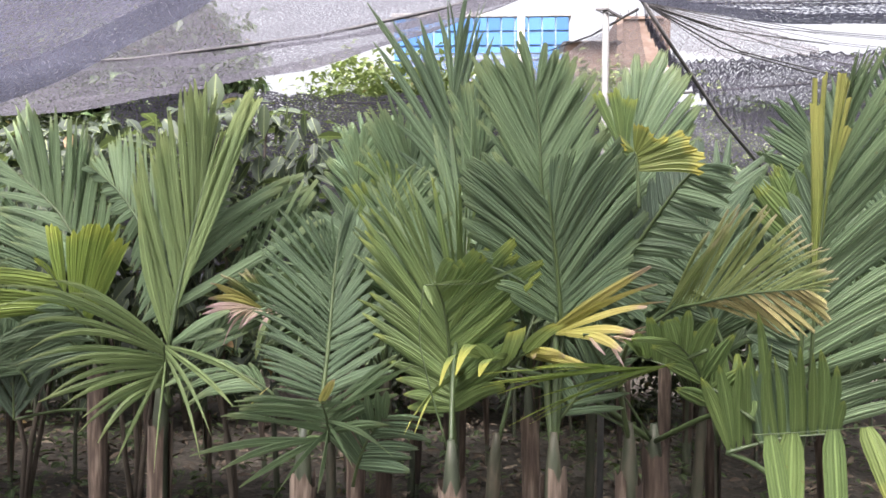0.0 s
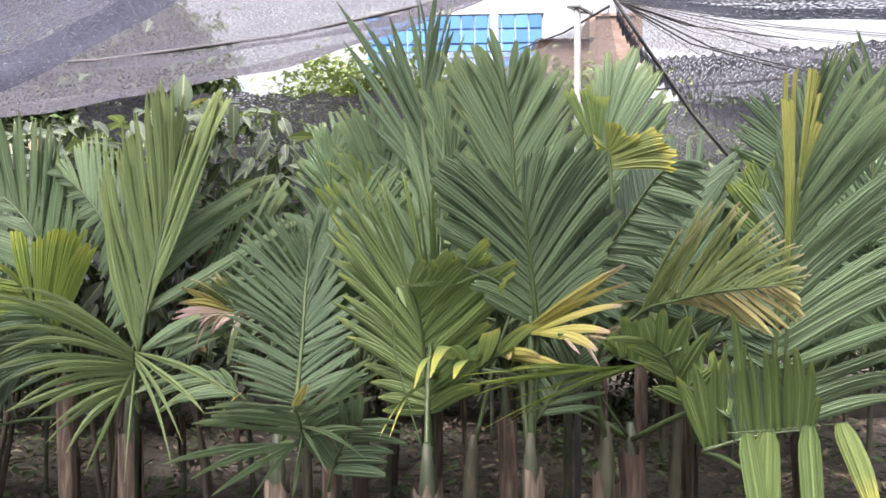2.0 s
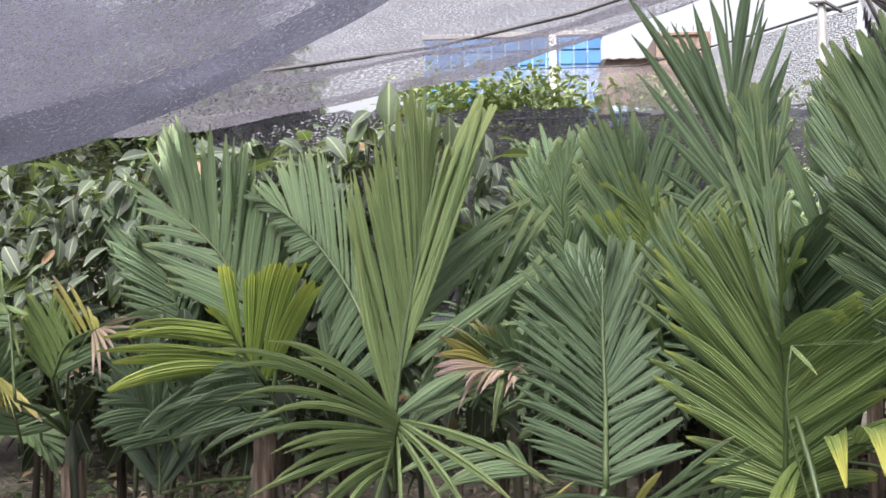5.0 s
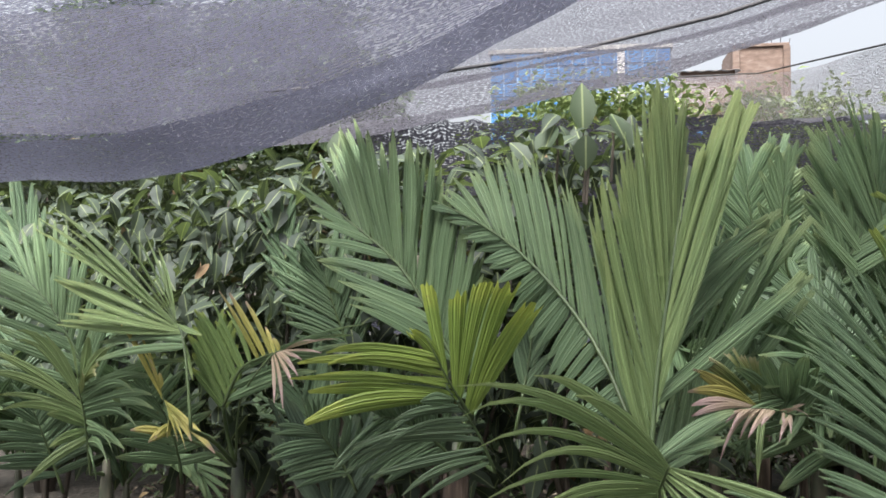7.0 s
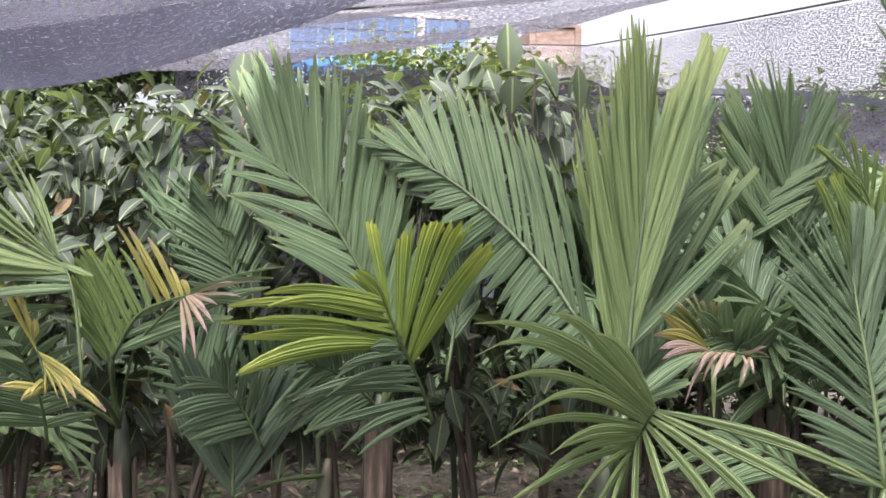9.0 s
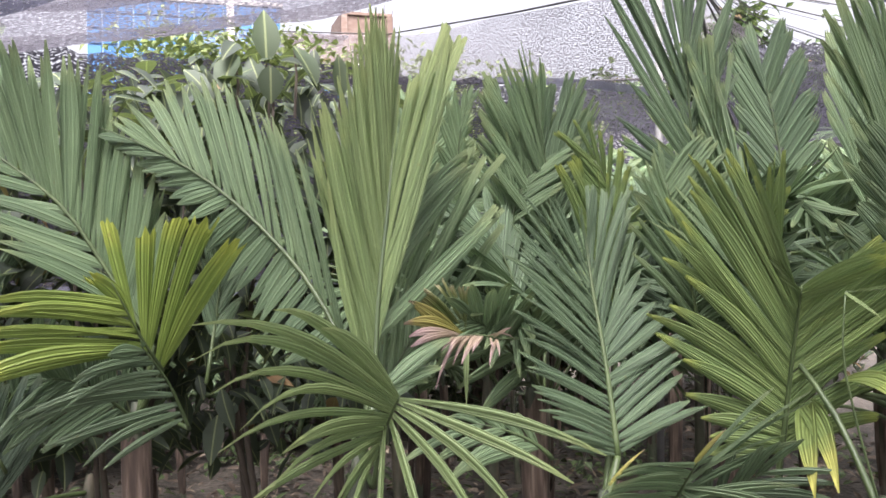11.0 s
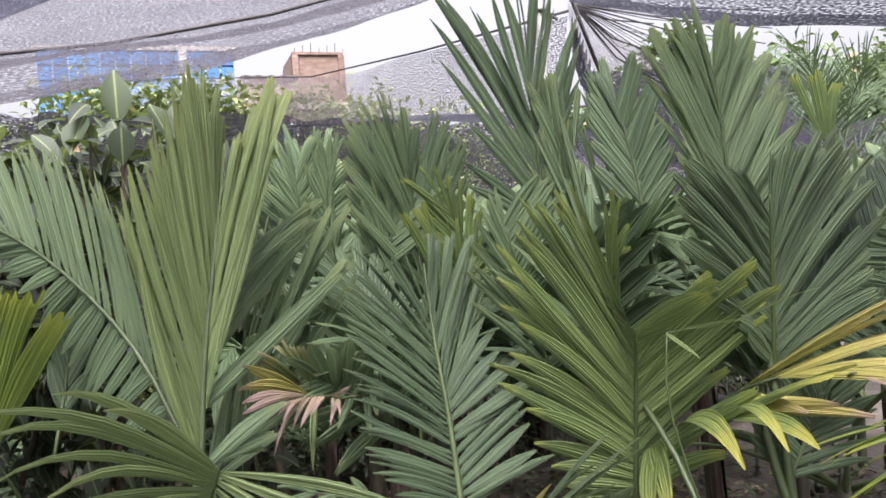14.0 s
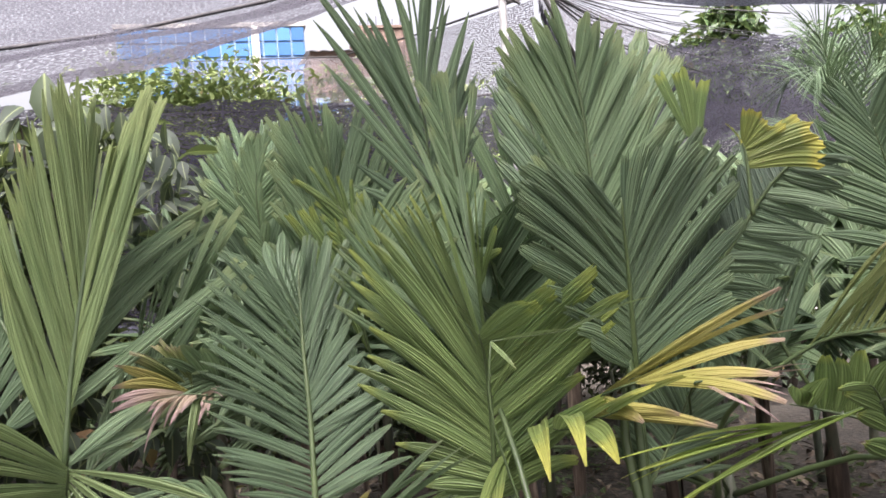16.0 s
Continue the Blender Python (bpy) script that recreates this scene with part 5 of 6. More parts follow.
# ---- the broad-leaved hedge behind the palms ----
def hedge_shrub(x, y, top, wide, seed, flower=False):
    rng = random.Random(seed)
    sh = thing("broad_leaved_shrub", "dense shrub with large leathery dark green leaves behind the palms", "shrub", (x, y, 0), "hedge of shrubs")
    for _ in range(3):
        a, r = rng.uniform(0, 6.28), wide * rng.uniform(0.2, 0.45)
        e = Vector((math.cos(a) * r, math.sin(a) * r * 0.6, top * rng.uniform(0.75, 0.95)))
        pts = [Vector((0, 0, 0)).lerp(e, s) + Vector((rng.gauss(0, 0.03), rng.gauss(0, 0.03), 0)) * (s > 0) for s in (0, 0.25, 0.5, 0.75, 1)]
        v, f = tube(pts, (0.017, 0.014, 0.011, 0.008, 0.004), 6)
        child("branch", mesh_of("branch", v, f, BARK, smooth=True), sh)
    lv, lf, lu = simple_leaf(0.125, 0.054, 0.3, 0.35)
    big = mesh_of("leaf", lv, lf, HEDGE_LEAF, lu, True)

    def spot(front):
        h = rng.random() ** 0.8
        z = 0.75 + (top - 0.75) * h
        bulge = math.sqrt(max(0.05, 1 - abs((z - 1.5) / (top - 1.4)) ** 4))
        px = rng.uniform(-1, 1) * wide * 0.55
        d = rng.uniform(0.0, 0.2) if front else rng.uniform(0.15, 0.7)
        lump = 0.14 * noise.noise(Vector(((x + px) * 2.2, z * 2.2, seed)))
        py = -0.38 * bulge + d + lump
        z += 0.16 * noise.noise(Vector(((x + px) * 2.5, 0.3, 5))) * h
        return Vector((px, py, z))
    for _ in range(105):
        p = spot(True)
        s = rng.uniform(0.55, 1.25)
        up = rng.random() < 0.18 and p.z > top - 0.35
        rx = rng.uniform(30, 80) if up else rng.uniform(-70, 15)
        ob = child("leaf", big, sh)
        ob.matrix_basis = Matrix.Translation(p) @ Euler((radians(rx), radians(rng.uniform(-30, 30)), radians(rng.gauss(180, 75)))).to_matrix().to_4x4() @ Matrix.Diagonal((s, s, s, 1))
    leaf_mass("leaves", [tuple(spot(False)) for _ in range(620)], HEDGE_MASS, sh, size=(0.13, 0.06), seed=seed + 50, droop=(-70, 25), face_y=180)
    return sh


for i, (hx, hy, ht, hw) in enumerate(((-4.6, 4.9, 2.05, 1.0), (-3.75, 4.75, 2.08, 1.0), (-3.0, 4.6, 2.12, 0.95), (-2.3, 4.5, 2.15, 0.95), (-1.65, 4.45, 2.2, 0.9), (-1.1, 4.4, 2.28, 0.8))):
    hedge_shrub(hx, hy, ht, hw, 20 + i)


def tall_leaf(at, length, width, rx, rz, seed):
    """The large upright leaves that stand out above the hedge."""
    lv, lf, lu = simple_leaf(length, width, 0.35, 0.12)
    t = thing("large_leaf_shoot", "upright shoot with one large oval leaf above the hedge", "leaf shoot", at, "tall shoots above the hedge")
    v, f = tube([(0, 0, -0.25), (0.01, 0.01, -0.1), (0, 0, 0.0)], (0.006, 0.005, 0.003), 5)
    child("twig", mesh_of("twig", v, f, BARK), t)
    ob = child("leaf", mesh_of("leaf", lv, lf, YOUNG_LEAF, lu, True), t)
    ob.matrix_basis = Euler((radians(rx), 0, radians(rz))).to_matrix().to_4x4()


tall_leaf((-1.1, 4.03, 2.16), 0.19, 0.1, 86, 6, 1)
tall_leaf((-1.2, 4.08, 2.2), 0.17, 0.1, -50, 150, 2)
tall_leaf((-1.0, 4.1, 2.24), 0.2, 0.09, -45, 210, 3)
tall_leaf((-1.09, 4.0, 2.15), 0.13, 0.09, -80, 175, 4)
tall_leaf((-0.86, 4.02, 2.2), 0.17, 0.06, -75, 190, 5)
tall_leaf((-2.0, 4.05, 2.2), 0.16, 0.08, -70, 170, 6)


def white_flower(at):
    fl = thing("white_flower", "single white flower among the hedge leaves", "flower", at)
    for k in range(5):
        lv, lf, lu = simple_leaf(0.035, 0.03, 0.1, 0.2)
        ob = child("petal", mesh_of("petal", lv, lf, WHITE, lu), fl)
        ob.matrix_basis = Euler((radians(60), 0, radians(72 * k))).to_matrix().to_4x4()


white_flower((-2.41, 4.1, 2.06))


# ---- bushes, trees and buildings beyond ----
def bush(x, y, rx, rz, seed, material=BUSH_LEAF, n=8000, size=0.105, name="bush", label="bright green leafy bush in the open beyond the hedge", base=0.0):
    rng = random.Random(seed)
    b = thing(name, label, "bush", (x, y, base), "bushes beyond the hedge")
    for _ in range(4):
        e = Vector((rng.uniform(-0.5, 0.5) * rx, rng.uniform(-0.2, 0.2), rz * 0.8))
        v, f = tube([(0, 0, -0.1), e * 0.5 + Vector((0.05, 0, 0)), e], (0.05, 0.035, 0.01), 6)
        child("branch", mesh_of("branch", v, f, BARK, smooth=True), b)
    pl = []
    lumps = [(rng.uniform(-0.8, 0.8) * rx, rng.uniform(-0.4, 0.6), rz * rng.uniform(0.12, 0.92), rng.uniform(0.2, 0.36) * rz * 0.36) for _ in range(44)]
    for _ in range(n):
        lx, ly, lz, lr = rng.choice(lumps)
        d = Vector((rng.gauss(0, 1), rng.gauss(0, 1), rng.gauss(0, 1))).normalized() * lr * rng.uniform(0.5, 1.1)
        pl.append((lx + d.x * 1.4, ly + d.y, max(0.1, lz + d.z)))
    leaf_mass("leaves", pl, material, b, size=(size, size * 0.5), seed=seed + 9, droop=(-60, 40), plain=True)
    return b


for i, (bx, by, brx, brz) in enumerate(((-2.5, 9.9, 1.2, 3.1), (-1.7, 9.7, 1.1, 3.6), (-0.9, 10.0, 1.1, 3.85), (-0.1, 10.1, 1.1, 3.8), (0.7, 10.3, 1.1, 3.7), (1.6, 10.4, 1.1, 3.6), (2.6, 10.8, 1.2, 3.1), (-1.3, 11.2, 1.2, 3.5), (0.3, 11.4, 1.2, 3.5))):
    bush(bx, by, brx, brz, 60 + i)
for i, (bx, by, brx, brz) in enumerate(((-0.4, 7.6, 0.9, 2.35), (0.7, 7.4, 0.9, 2.3), (1.9, 7.6, 1.0, 2.2), (3.2, 7.9, 1.2, 2.3), (4.6, 8.2, 1.2, 2.4), (-3.5, 9.4, 1.3, 3.05), (-4.9, 9.4, 1.4, 3.2), (-6.4, 9.6, 1.5, 3.3), (-8.0, 9.8, 1.5, 3.3), (-2.3, 7.0, 1.0, 2.4), (-3.7, 7.0, 1.1, 2.5), (-5.2, 7.0, 1.1, 2.5))):
    bush(bx, by, brx, brz, 80 + i, HEDGE_MASS, 6500, 0.095, label="darker leafy bush seen behind the net")


def tree(x, y, height, crown, seed, material=TREE_LEAF, n=11000, leaf=0.27, label="broad-crowned dark green tree standing beyond the nursery"):
    rng = random.Random(seed)
    t = thing("tree", label, "tree", (x, y, 0), "trees beyond the nursery")
    trunk_pts = [Vector((rng.gauss(0, 0.06) * i, rng.gauss(0, 0.06) * i, height * 0.17 * i)) for i in range(5)]
    v, f = tube(trunk_pts, (0.2, 0.16, 0.13, 0.1, 0.05), 10)
    child("trunk", mesh_of("trunk", v, f, BARK, smooth=True), t)
    ends = []
    for k in range(9):
        a = k * 2.4 + rng.uniform(-0.4, 0.4)
        s = trunk_pts[2].lerp(trunk_pts[4], rng.random())
        e = Vector((math.cos(a) * crown * rng.uniform(0.5, 0.95), math.sin(a) * crown * rng.uniform(0.5, 0.95), height * rng.uniform(0.55, 0.98)))
        mdl = s.lerp(e, 0.5) + Vector((0, 0, 0.2))
        v, f = tube([s, mdl, e], (0.06, 0.04, 0.012), 6)
        child("limb", mesh_of("limb", v, f, BARK, smooth=True), t)
        ends += [e, mdl, s.lerp(e, 0.8)]
    pl = []
    for _ in range(n):
        c = rng.choice(ends)
        d = Vector((rng.gauss(0, 1), rng.gauss(0, 1), rng.gauss(0, 0.75))) * crown * 0.2
        pl.append(tuple(c + d))
    crown_ob = leaf_mass("crown", pl, material, t, size=(leaf, leaf * 0.5), seed=seed + 3, droop=(-60, 30), plain=True)
    return t


for i, (tx, ty, th, tc) in enumerate(((-6.3, 16.0, 6.9, 1.6), (-8.4, 15.3, 6.9, 2.0), (-10.8, 15.5, 6.5, 2.3), (-13.4, 15.0, 6.3, 2.4), (-16.0, 15.5, 6.2, 2.4), (5.8, 17.0, 5.0, 1.3), (8.2, 16.0, 5.9, 1.4), (10.6, 16.5, 5.4, 1.6), (13.6, 16.0, 6.0, 2.0))):
    tree(tx, ty, th, tc, 120 + i)
tree(2.2, 19.0, 5.4, 0.8, 140, n=500, label="small thin tree with sparse leaves in front of the brick tower")


def blue_tower_block():
    b = thing("office_block", "tall office block clad in bright blue glass panes", "building", (-1.06, 60, 0))
    x0, x1, top = -6.25, 6.1, 17.3
    part("wall", box_bm(x0, 0.3, 0, x1, 9, top, 0.05), FRAME, b)
    part("roof", box_bm(x0 - 0.15, 0.1, top, x1 + 0.15, 9.1, top + 0.35, 0.05), CONCRETE, b)
    part("column", box_bm(x1 - 3.6, -0.25, 0, x1 - 3.1, 0.3, top, 0.04), PALE, b, "pale upright column")
    nx, nz = 13, 17
    w, h = (x1 - x0) / nx, top / nz
    pane = None
    for i in range(nx):
        for k in range(4, nz):
            if pane is None:
                pane = part("pane", box_bm(0.06, 0, 0.07, w - 0.06, 0.2, h - 0.07, 0.015), GLASS, b)
                pane.location = (x0 + i * w, 0.12, k * h)
            else:
                ob = child("pane", pane.data, b)
                ob.location = (x0 + i * w, 0.12, k * h)


blue_tower_block()


def brick_tower():
    b = thing("brick_tower", "unfinished bare brick stair tower with rods on its roof", "building", (5.6, 40, 0))
    w, top = 2.45, 12.0
    part("wall", box_bm(0, 0.12, 0, w, 3.0, top - 0.15, 0.03), BRICK, b)
    for x in (0.0, w - 0.3):
        part("column", box_bm(x, 0, 0, x + 0.3, 0.3, top - 0.15, 0.02), BRICK, b)
    part("roof", box_bm(0.03, 0.03, top - 0.15, w - 0.03, 2.97, top, 0.02), BRICK, b)
    for z in (9.3,):
        part("beam", box_bm(-0.02, -0.03, z, w + 0.02, 0.25, z + 0.3, 0.02), CONCRETE, b)
    for k in range(7):
        x = 0.15 + k * 0.38
        v, f = tube([(x, 0.1, top - 0.02), (x + 0.02, 0.1, top + 0.18 + 0.12 * (k % 3))], (0.02, 0.018), 5)
        child("rod", mesh_of("rod", v, f, ROPE), b)


brick_tower()


def low_house(name, label, x, y, w, d, h, wall, roof_mat, rise=0.5, bays=3):
    b = thing(name, label, "building", (x, y, 0), "low buildings beyond")
    part("wall", box_bm(0, 0, 0, w, d, h, 0.02), wall, b)
    bm = bmesh.new()
    n = int(w / 0.22)
    vs = []
    for i in range(n + 1):
        for yy, zz in ((-0.3, h - 0.1), (d + 0.2, h + rise)):
            vs.append(bm.verts.new((-0.2 + (w + 0.4) * i / n, yy, zz + (0.05 if i % 2 else 0))))
    for i in range(n):
        bm.faces.new((vs[2 * i], vs[2 * i + 2], vs[2 * i + 3], vs[2 * i + 1]))
    bmesh.ops.solidify(bm, geom=bm.faces[:], thickness=0.03)
    part("roof", bm, roof_mat, b)
    for k in range(bays):
        cx = w * (k + 0.5) / bays
        if bays < 1:
            break
        win = part("window", box_bm(cx - 0.45, -0.06, h * 0.45, cx + 0.45, 0.02, h * 0.8, 0.01), FRAME, b)
        part("pane", box_bm(cx - 0.38, -0.075, h * 0.47, cx + 0.38, -0.04, h * 0.78, 0.005), GLASS, win)


low_house("shed", "grey tin-roofed shed among the bushes", -4.4, 13.0, 2.2, 2.0, 3.1, CONCRETE, TIN, 0.6, 0)
low_house("house", "bare brick house with a tin roof beside the tower", 3.15, 38.0, 2.2, 4.0, 10.4, BRICK, TIN, 0.3, 2)
low_house("shed", "low dark tin-roofed shed behind the net", 2.6, 12.5, 5.0, 3.0, 2.7, CONCRETE, TIN, 0.8, 0)
low_house("shed", "long tin-roofed shed behind the net", 8.2, 13.5, 5.0, 3.0, 3.2, PALE, TIN, 0.6)

# ---- the shade net and what carries it ----
def sheet(name, label, rows, material, wrinkle=0.03, nu=60, nv=16, seed=0, hem=None, folds=0.0, hem_mat=None):
    """A net sheet through rows of points (each row a bend over its points), with sag wrinkles; hem: the share of it that is doubled."""
    def along(row, s):
        k = s * (len(row) - 1)
        i = min(int(k), len(row) - 2)
        a, b = Vector(row[i]), Vector(row[i + 1])
        p, n = Vector(row[max(i - 1, 0)]), Vector(row[min(i + 2, len(row) - 1)])
        q = k - i
        return 0.5 * ((2 * a) + (b - p) * q + (2 * p - 5 * a + 4 * b - n) * q * q + (3 * a - p - 3 * b + n) * q ** 3)
    verts, uvs = [], []
    grid = [[along([along(r, i / nu) for r in rows], j / nv) for i in range(nu + 1)] for j in range(nv + 1)]
    us, vs = [0.0], [0.0]
    for i in range(nu):
        us.append(us[-1] + (grid[nv // 2][i + 1] - grid[nv // 2][i]).length)
    for j in range(nv):
        vs.append(vs[-1] + (grid[j + 1][nu // 2] - grid[j][nu // 2]).length)
    for j in range(nv + 1):
        for i in range(nu + 1):
            p = grid[j][i]
            w = wrinkle * (noise.noise(Vector((p.x * 1.1, p.y * 0.8 + seed, j * 0.35))) + 0.5 * noise.noise(Vector((p.x * 3.1 + seed, j * 0.9, 0))))
            w += folds * math.sin(i * 1.9 + math.sin(j * 0.5) * 1.2) * (0.4 + 0.6 * j / nv)
            verts.append(p + Vector((0, -w * 0.5, w)))
            uvs.append((us[i], vs[j]))
    w = nu + 1
    faces = [(j * w + i, j * w + i + 1, (j + 1) * w + i + 1, (j + 1) * w + i) for j in range(nv) for i in range(nu)]
    ob = tagged(new(name, mesh_of(name, verts, faces, material, uvs, True)), label, "shade net", "roof of shade nets")
    if hem:
        hv = [v + Vector((0, -0.012, -0.006)) for v in verts[: (hem + 1) * w]]
        hf = [(j * w + i, j * w + i + 1, (j + 1) * w + i + 1, (j + 1) * w + i) for j in range(hem) for i in range(nu)]
        hu = [(a * 1.07 + 0.3, b * 0.97) for a, b in uvs[: (hem + 1) * w]]
        child("hem", mesh_of("hem", hv, hf, hem_mat or NET_DENSE, hu, True), ob, "doubled dark hem of the net")
    return ob


# The right end and the rows towards the camera are unseen, added to shade the palms.
sheet("shade_net", "sagging dark shade net slung overhead, with a doubled hem, and an added unseen rear part that blocks light",
      [[(-5.5, 3.9, 2.25), (-4.2, 3.85, 2.05), (-3.2, 3.8, 1.99), (-2.5, 3.8, 2.03), (-1.8, 3.8, 2.24), (-1.1, 3.8, 2.58), (-0.3, 3.8, 3.02), (0.9, 3.7, 3.6), (2.4, 3.6, 4.0), (4.2, 3.5, 4.2)],
       [(-5.5, 3.4, 2.5), (-4.2, 3.4, 2.32), (-3.2, 3.4, 2.27), (-2.5, 3.4, 2.32), (-1.8, 3.4, 2.5), (-1.1, 3.4, 2.78), (-0.3, 3.4, 3.15), (0.9, 3.3, 3.65), (2.4, 3.2, 4.0), (4.2, 3.1, 4.15)],
       [(-5.5, 2.4, 2.85), (-4.2, 2.4, 2.72), (-3.2, 2.4, 2.7), (-2.5, 2.4, 2.74), (-1.8, 2.4, 2.86), (-1.1, 2.4, 3.05), (-0.3, 2.4, 3.3), (0.9, 2.4, 3.7), (2.4, 2.3, 3.95), (4.2, 2.2, 4.1)],
       [(-5.5, 0.5, 3.4), (-4.2, 0.5, 3.3), (-3.2, 0.5, 3.3), (-2.5, 0.5, 3.3), (-1.8, 0.5, 3.35), (-1.1, 0.5, 3.4), (-0.3, 0.5, 3.5), (0.9, 0.5, 3.75), (2.4, 0.4, 3.9), (4.2, 0.3, 4.0)],
       # behind the camera: added only to dim the light on the lower fronds
       [(-5.5, -3.0, 3.6), (-4.2, -3.0, 3.5), (-3.2, -3.0, 3.5), (-2.5, -3.0, 3.5), (-1.8, -3.0, 3.52), (-1.1, -3.0, 3.55), (-0.3, -3.0, 3.6), (0.9, -3.0, 3.8), (2.4, -3.0, 3.95), (4.2, -3.0, 4.05)],
       [(-5.5, -8.0, 3.4), (-4.2, -8.0, 3.3), (-3.2, -8.0, 3.3), (-2.5, -8.0, 3.3), (-1.8, -8.0, 3.35), (-1.1, -8.0, 3.4), (-0.3, -8.0, 3.5), (0.9, -8.0, 3.7), (2.4, -8.0, 3.9), (4.2, -8.0, 4.0)]],
      NET, 0.035, 110, 40, 1, hem=4)
sheet("shade_net", "second shade net beyond, lit through by the bright sky",
      [[(-6.2, 4.8, 2.62), (-5.0, 4.8, 2.5), (-4.1, 4.8, 2.4), (-3.3, 4.8, 2.33), (-2.95, 4.8, 2.29), (-2.6, 4.8, 2.28), (-1.66, 4.8, 2.37), (-0.72, 4.8, 2.55), (-0.25, 4.8, 2.68), (0.22, 4.8, 2.84), (0.8, 4.8, 3.1)],
       [(-6.6, 5.4, 2.9), (-5.4, 5.4, 2.8), (-4.5, 5.4, 2.7), (-3.7, 5.4, 2.64), (-3.3, 5.4, 2.6), (-2.9, 5.4, 2.6), (-1.8, 5.4, 2.68), (-0.78, 5.4, 2.84), (-0.25, 5.4, 2.95), (0.25, 5.4, 3.1), (0.9, 5.4, 3.36)],
       [(-7.6, 6.8, 3.2), (-6.4, 6.8, 3.15), (-5.4, 6.8, 3.1), (-4.4, 6.8, 3.05), (-3.8, 6.8, 3.02), (-3.2, 6.8, 3.02), (-1.9, 6.8, 3.09), (-1.0, 6.8, 3.22), (-0.3, 6.8, 3.34), (0.3, 6.8, 3.5), (1.1, 6.8, 3.75)],
       [(-9.0, 9.5, 4.6), (-7.8, 9.5, 4.6), (-6.6, 9.5, 4.6), (-5.4, 9.5, 4.6), (-4.7, 9.5, 4.6), (-4.0, 9.5, 4.6), (-2.4, 9.5, 4.7), (-1.2, 9.5, 4.8), (-0.4, 9.5, 4.9), (0.4, 9.5, 5.1), (1.3, 9.5, 5.4)]],
      NET_THIN, 0.03, 110, 20, 2, hem=2, hem_mat=NET_THIN)
sheet("shade_net", "pale net sheet tied up to the pole behind",
      [[(-1.2, 13.0, 3.5), (0.2, 10.0, 3.15), (0.8, 7.0, 2.7), (1.15, 5.2, 2.3)],
       [(-1.2, 13.0, 3.9), (0.4, 10.0, 3.45), (0.9, 7.0, 2.95), (1.05, 5.0, 2.55)],
       [(-1.2, 13.0, 4.4), (0.7, 10.0, 3.72), (0.95, 7.0, 3.2), (0.95, 4.72, 2.78)]],
      NET_PALE, 0.02, 40, 8, 3, hem=1)
creased = sheet("shade_net", "pale creased net sheet gathered at the pole top",
      [[(0.97, 4.75, 2.84), (1.44, 5.3, 2.91), (2.0, 5.8, 2.92), (2.35, 6.0, 2.86)],
       [(0.98, 4.77, 2.83), (1.33, 5.25, 2.81), (1.84, 5.75, 2.84), (2.35, 6.0, 2.85)],
       [(1.0, 4.8, 2.81), (1.23, 5.2, 2.7), (1.68, 5.7, 2.74), (2.35, 6.0, 2.83)]],
      NET_PALE, 0.02, 60, 10, 4, folds=0.01)
sheet("shade_net", "dark creased net drawn together at the pole",
      [[(0.99, 4.75, 2.81), (1.24, 5.2, 2.64), (1.72, 5.7, 2.74), (2.43, 6.2, 2.88), (3.46, 6.7, 3.04), (4.96, 7.2, 3.19)],
       [(1.0, 4.78, 2.75), (1.3, 5.2, 2.54), (1.75, 5.7, 2.56), (2.43, 6.2, 2.64), (3.47, 6.7, 2.75), (4.96, 7.2, 2.83)],
       [(1.03, 4.8, 2.69), (1.36, 5.2, 2.44), (1.79, 5.7, 2.3), (2.43, 6.2, 2.25), (3.47, 6.7, 2.25), (4.97, 7.2, 2.25)]],
      NET_CREASED, 0.05, 120, 16, 7, folds=0.03)
sheet("shade_net", "dark net slung sideways from the pole",
      [[(0.95, 4.7, 2.84), (1.26, 4.4, 2.69), (1.5, 4.16, 2.58), (1.72, 3.95, 2.52), (1.98, 3.78, 2.47), (2.44, 3.6, 2.42), (3.4, 3.4, 2.38)],
       [(0.95, 4.2, 3.12), (1.26, 3.9, 2.97), (1.5, 3.66, 2.86), (1.72, 3.45, 2.8), (1.98, 3.28, 2.75), (2.44, 3.1, 2.7), (3.4, 2.9, 2.66)],
       [(0.95, 3.3, 3.34), (1.26, 3.0, 3.19), (1.5, 2.76, 3.08), (1.72, 2.55, 3.02), (1.98, 2.38, 2.97), (2.44, 2.2, 2.92), (3.4, 2.0, 2.88)]],
      NET, 0.012, 80, 12, 6, hem=1)
sheet("shade_net", "dark net hung as a curtain at the back",
      [[(-2.8, 6.6, 1.3), (-1.4, 6.6, 1.25), (0.9, 6.6, 1.3), (2.4, 6.8, 1.2), (4.4, 7.2, 1.25), (7.5, 7.5, 1.3)],
       [(-2.8, 6.6, 1.95), (-1.4, 6.6, 2.0), (0.9, 6.6, 2.1), (2.4, 6.8, 2.0), (4.4, 7.2, 2.05), (7.5, 7.5, 2.15)],
       [(-2.8, 6.6, 2.62), (-1.4, 6.6, 2.7), (0.9, 6.6, 2.62), (2.4, 6.8, 2.6), (4.4, 7.2, 2.65), (7.5, 7.5, 2.8)]],
      NET_CREASED, 0.05, 110, 14, 5, hem=1, folds=0.02)


def line(name, label, pts, r, material, category):
    v, f = tube(pts, [r] * len(pts), 6)
    return tagged(new(name, mesh_of(name, v, f, material, smooth=True)), label, category)


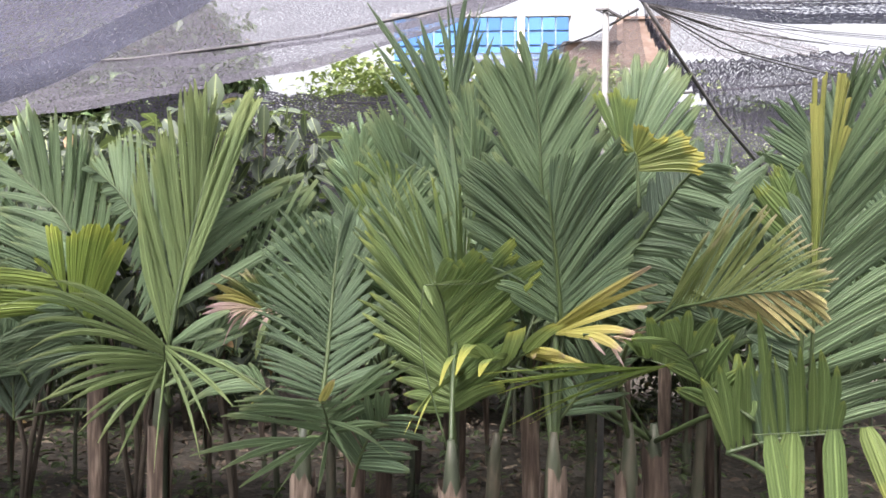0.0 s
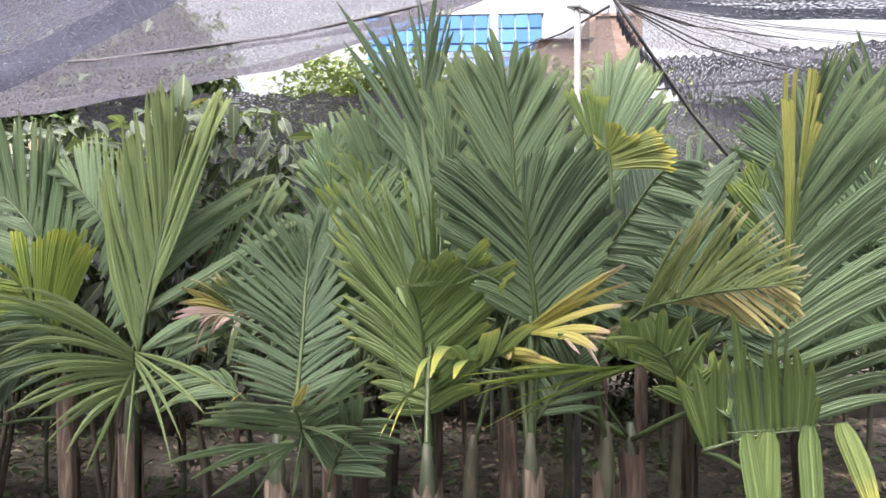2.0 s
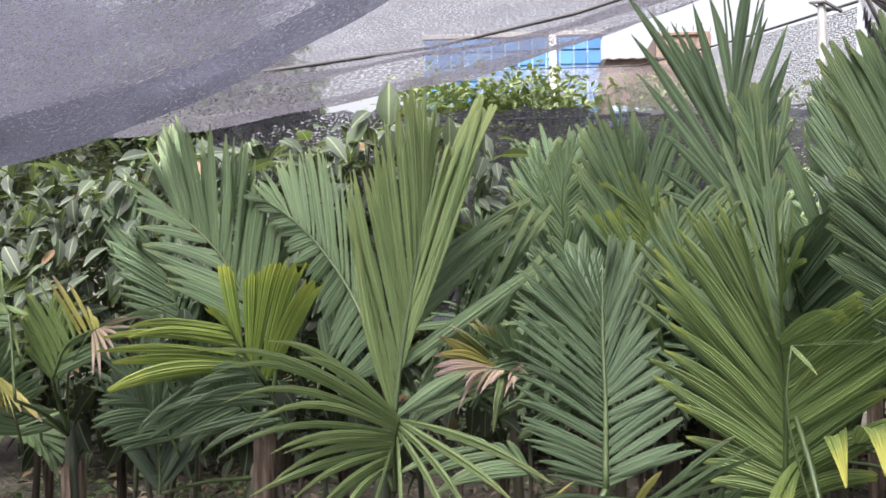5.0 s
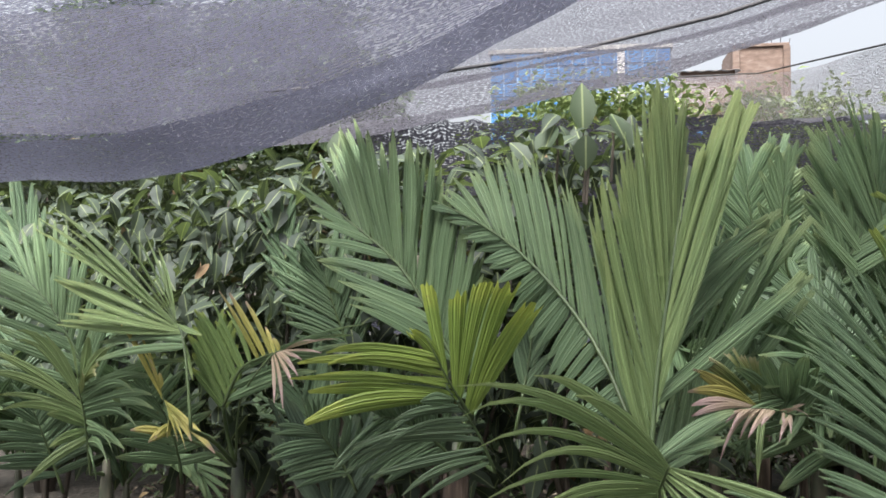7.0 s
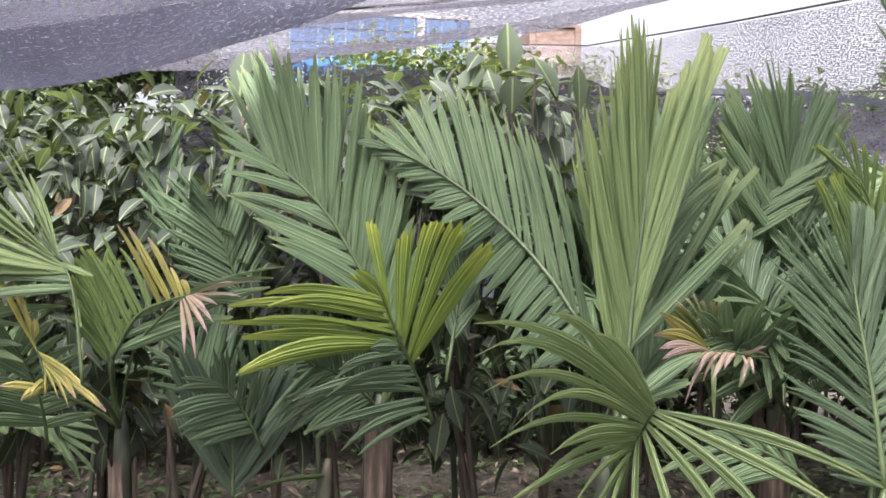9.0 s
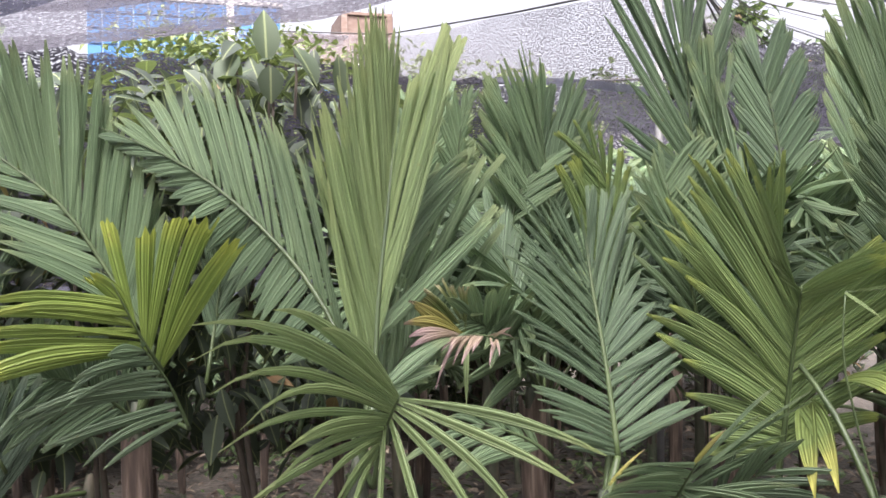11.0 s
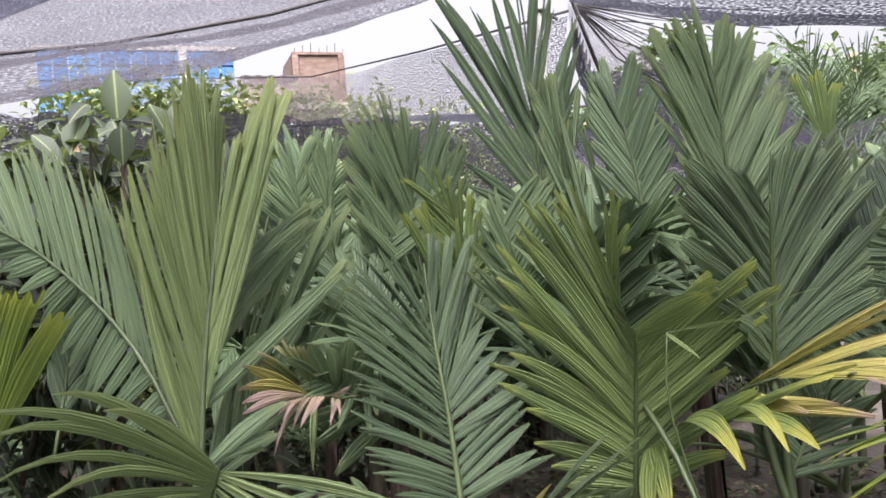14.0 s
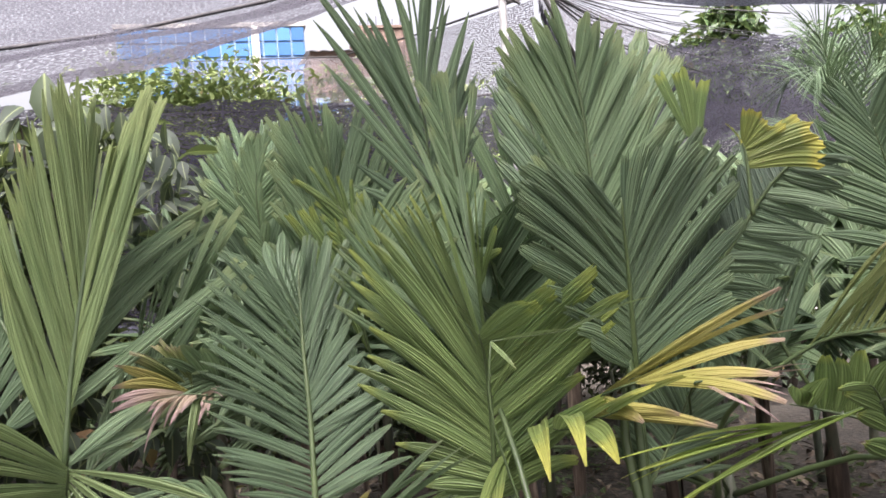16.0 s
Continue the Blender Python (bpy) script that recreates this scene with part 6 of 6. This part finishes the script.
line("net_rope", "dark rope that carries the far net", [(-6.5, 6.75, 3.0), (-4.6, 6.75, 2.93), (-2.7, 6.75, 3.0), (-1.2, 6.75, 3.17), (-0.18, 6.75, 3.38), (1.1, 6.75, 3.75)], 0.014, ROPE, "rope")
line("net_rope", "thin dark rope from the pole out to the net", [(0.95, 4.68, 2.86), (1.18, 4.9, 2.62), (1.5, 5.2, 2.3), (2.1, 5.6, 1.75)], 0.011, ROPE, "rope")
line("net_rope", "rope along the edge of the pale net", [(-1.2, 13.0, 4.4), (0.7, 10.0, 3.73), (0.95, 7.0, 3.21), (0.95, 4.72, 2.8)], 0.008, ROPE, "rope")
line("net_rope", "rope under the pale net sheet", [(-1.5, 8.5, 2.93), (0.0, 8.5, 2.93), (1.6, 8.3, 2.95), (4.0, 8.2, 3.1)], 0.012, ROPE, "rope")


# cords and creases that gather at the pole
crease = random.Random(77)
for k in range(22):
    w = k / 21
    ex = 1.9 + 2.6 * crease.random()
    ez = 2.45 + 0.14 * (ex - 1.9) + (0.62 + 0.12 * (ex - 1.9)) * w
    ey = 5.28 + (ex - 1.3) * 0.62
    mid = (0.98 + (ex - 0.98) * 0.4, 4.72 + (ey - 4.72) * 0.45 - 0.03, 2.83 + (ez - 2.83) * 0.5 - 0.04)
    v, f = tube([(0.97, 4.7, 2.83), mid, (ex, ey - 0.05, ez)], [crease.choice((0.002, 0.003, 0.005))] * 3, 5)
    child("cord", mesh_of("cord", v, f, ROPE, smooth=True), creased, "thin dark cord gathered at the pole")


def net_pole():
    p = thing("net_pole", "slim grey galvanised pole holding up the net", "pole", (0.76, 4.67, 0))
    v, f = tube([(0, 0, -0.1), (0.01, 0, 1.5), (0.02, 0, 3.3)], (0.018, 0.018, 0.018), 10)
    child("tube", mesh_of("tube", v, f, STEEL, smooth=True), p)
    v, f = tube([(0.1, -0.01, 2.74), (0.02, -0.03, 2.78), (-0.03, 0.01, 2.79), (0.02, 0.03, 2.77), (0.1, 0.0, 2.75)], [0.008] * 5, 5)
    child("tie", mesh_of("tie", v, f, ROPE), p)


net_pole()
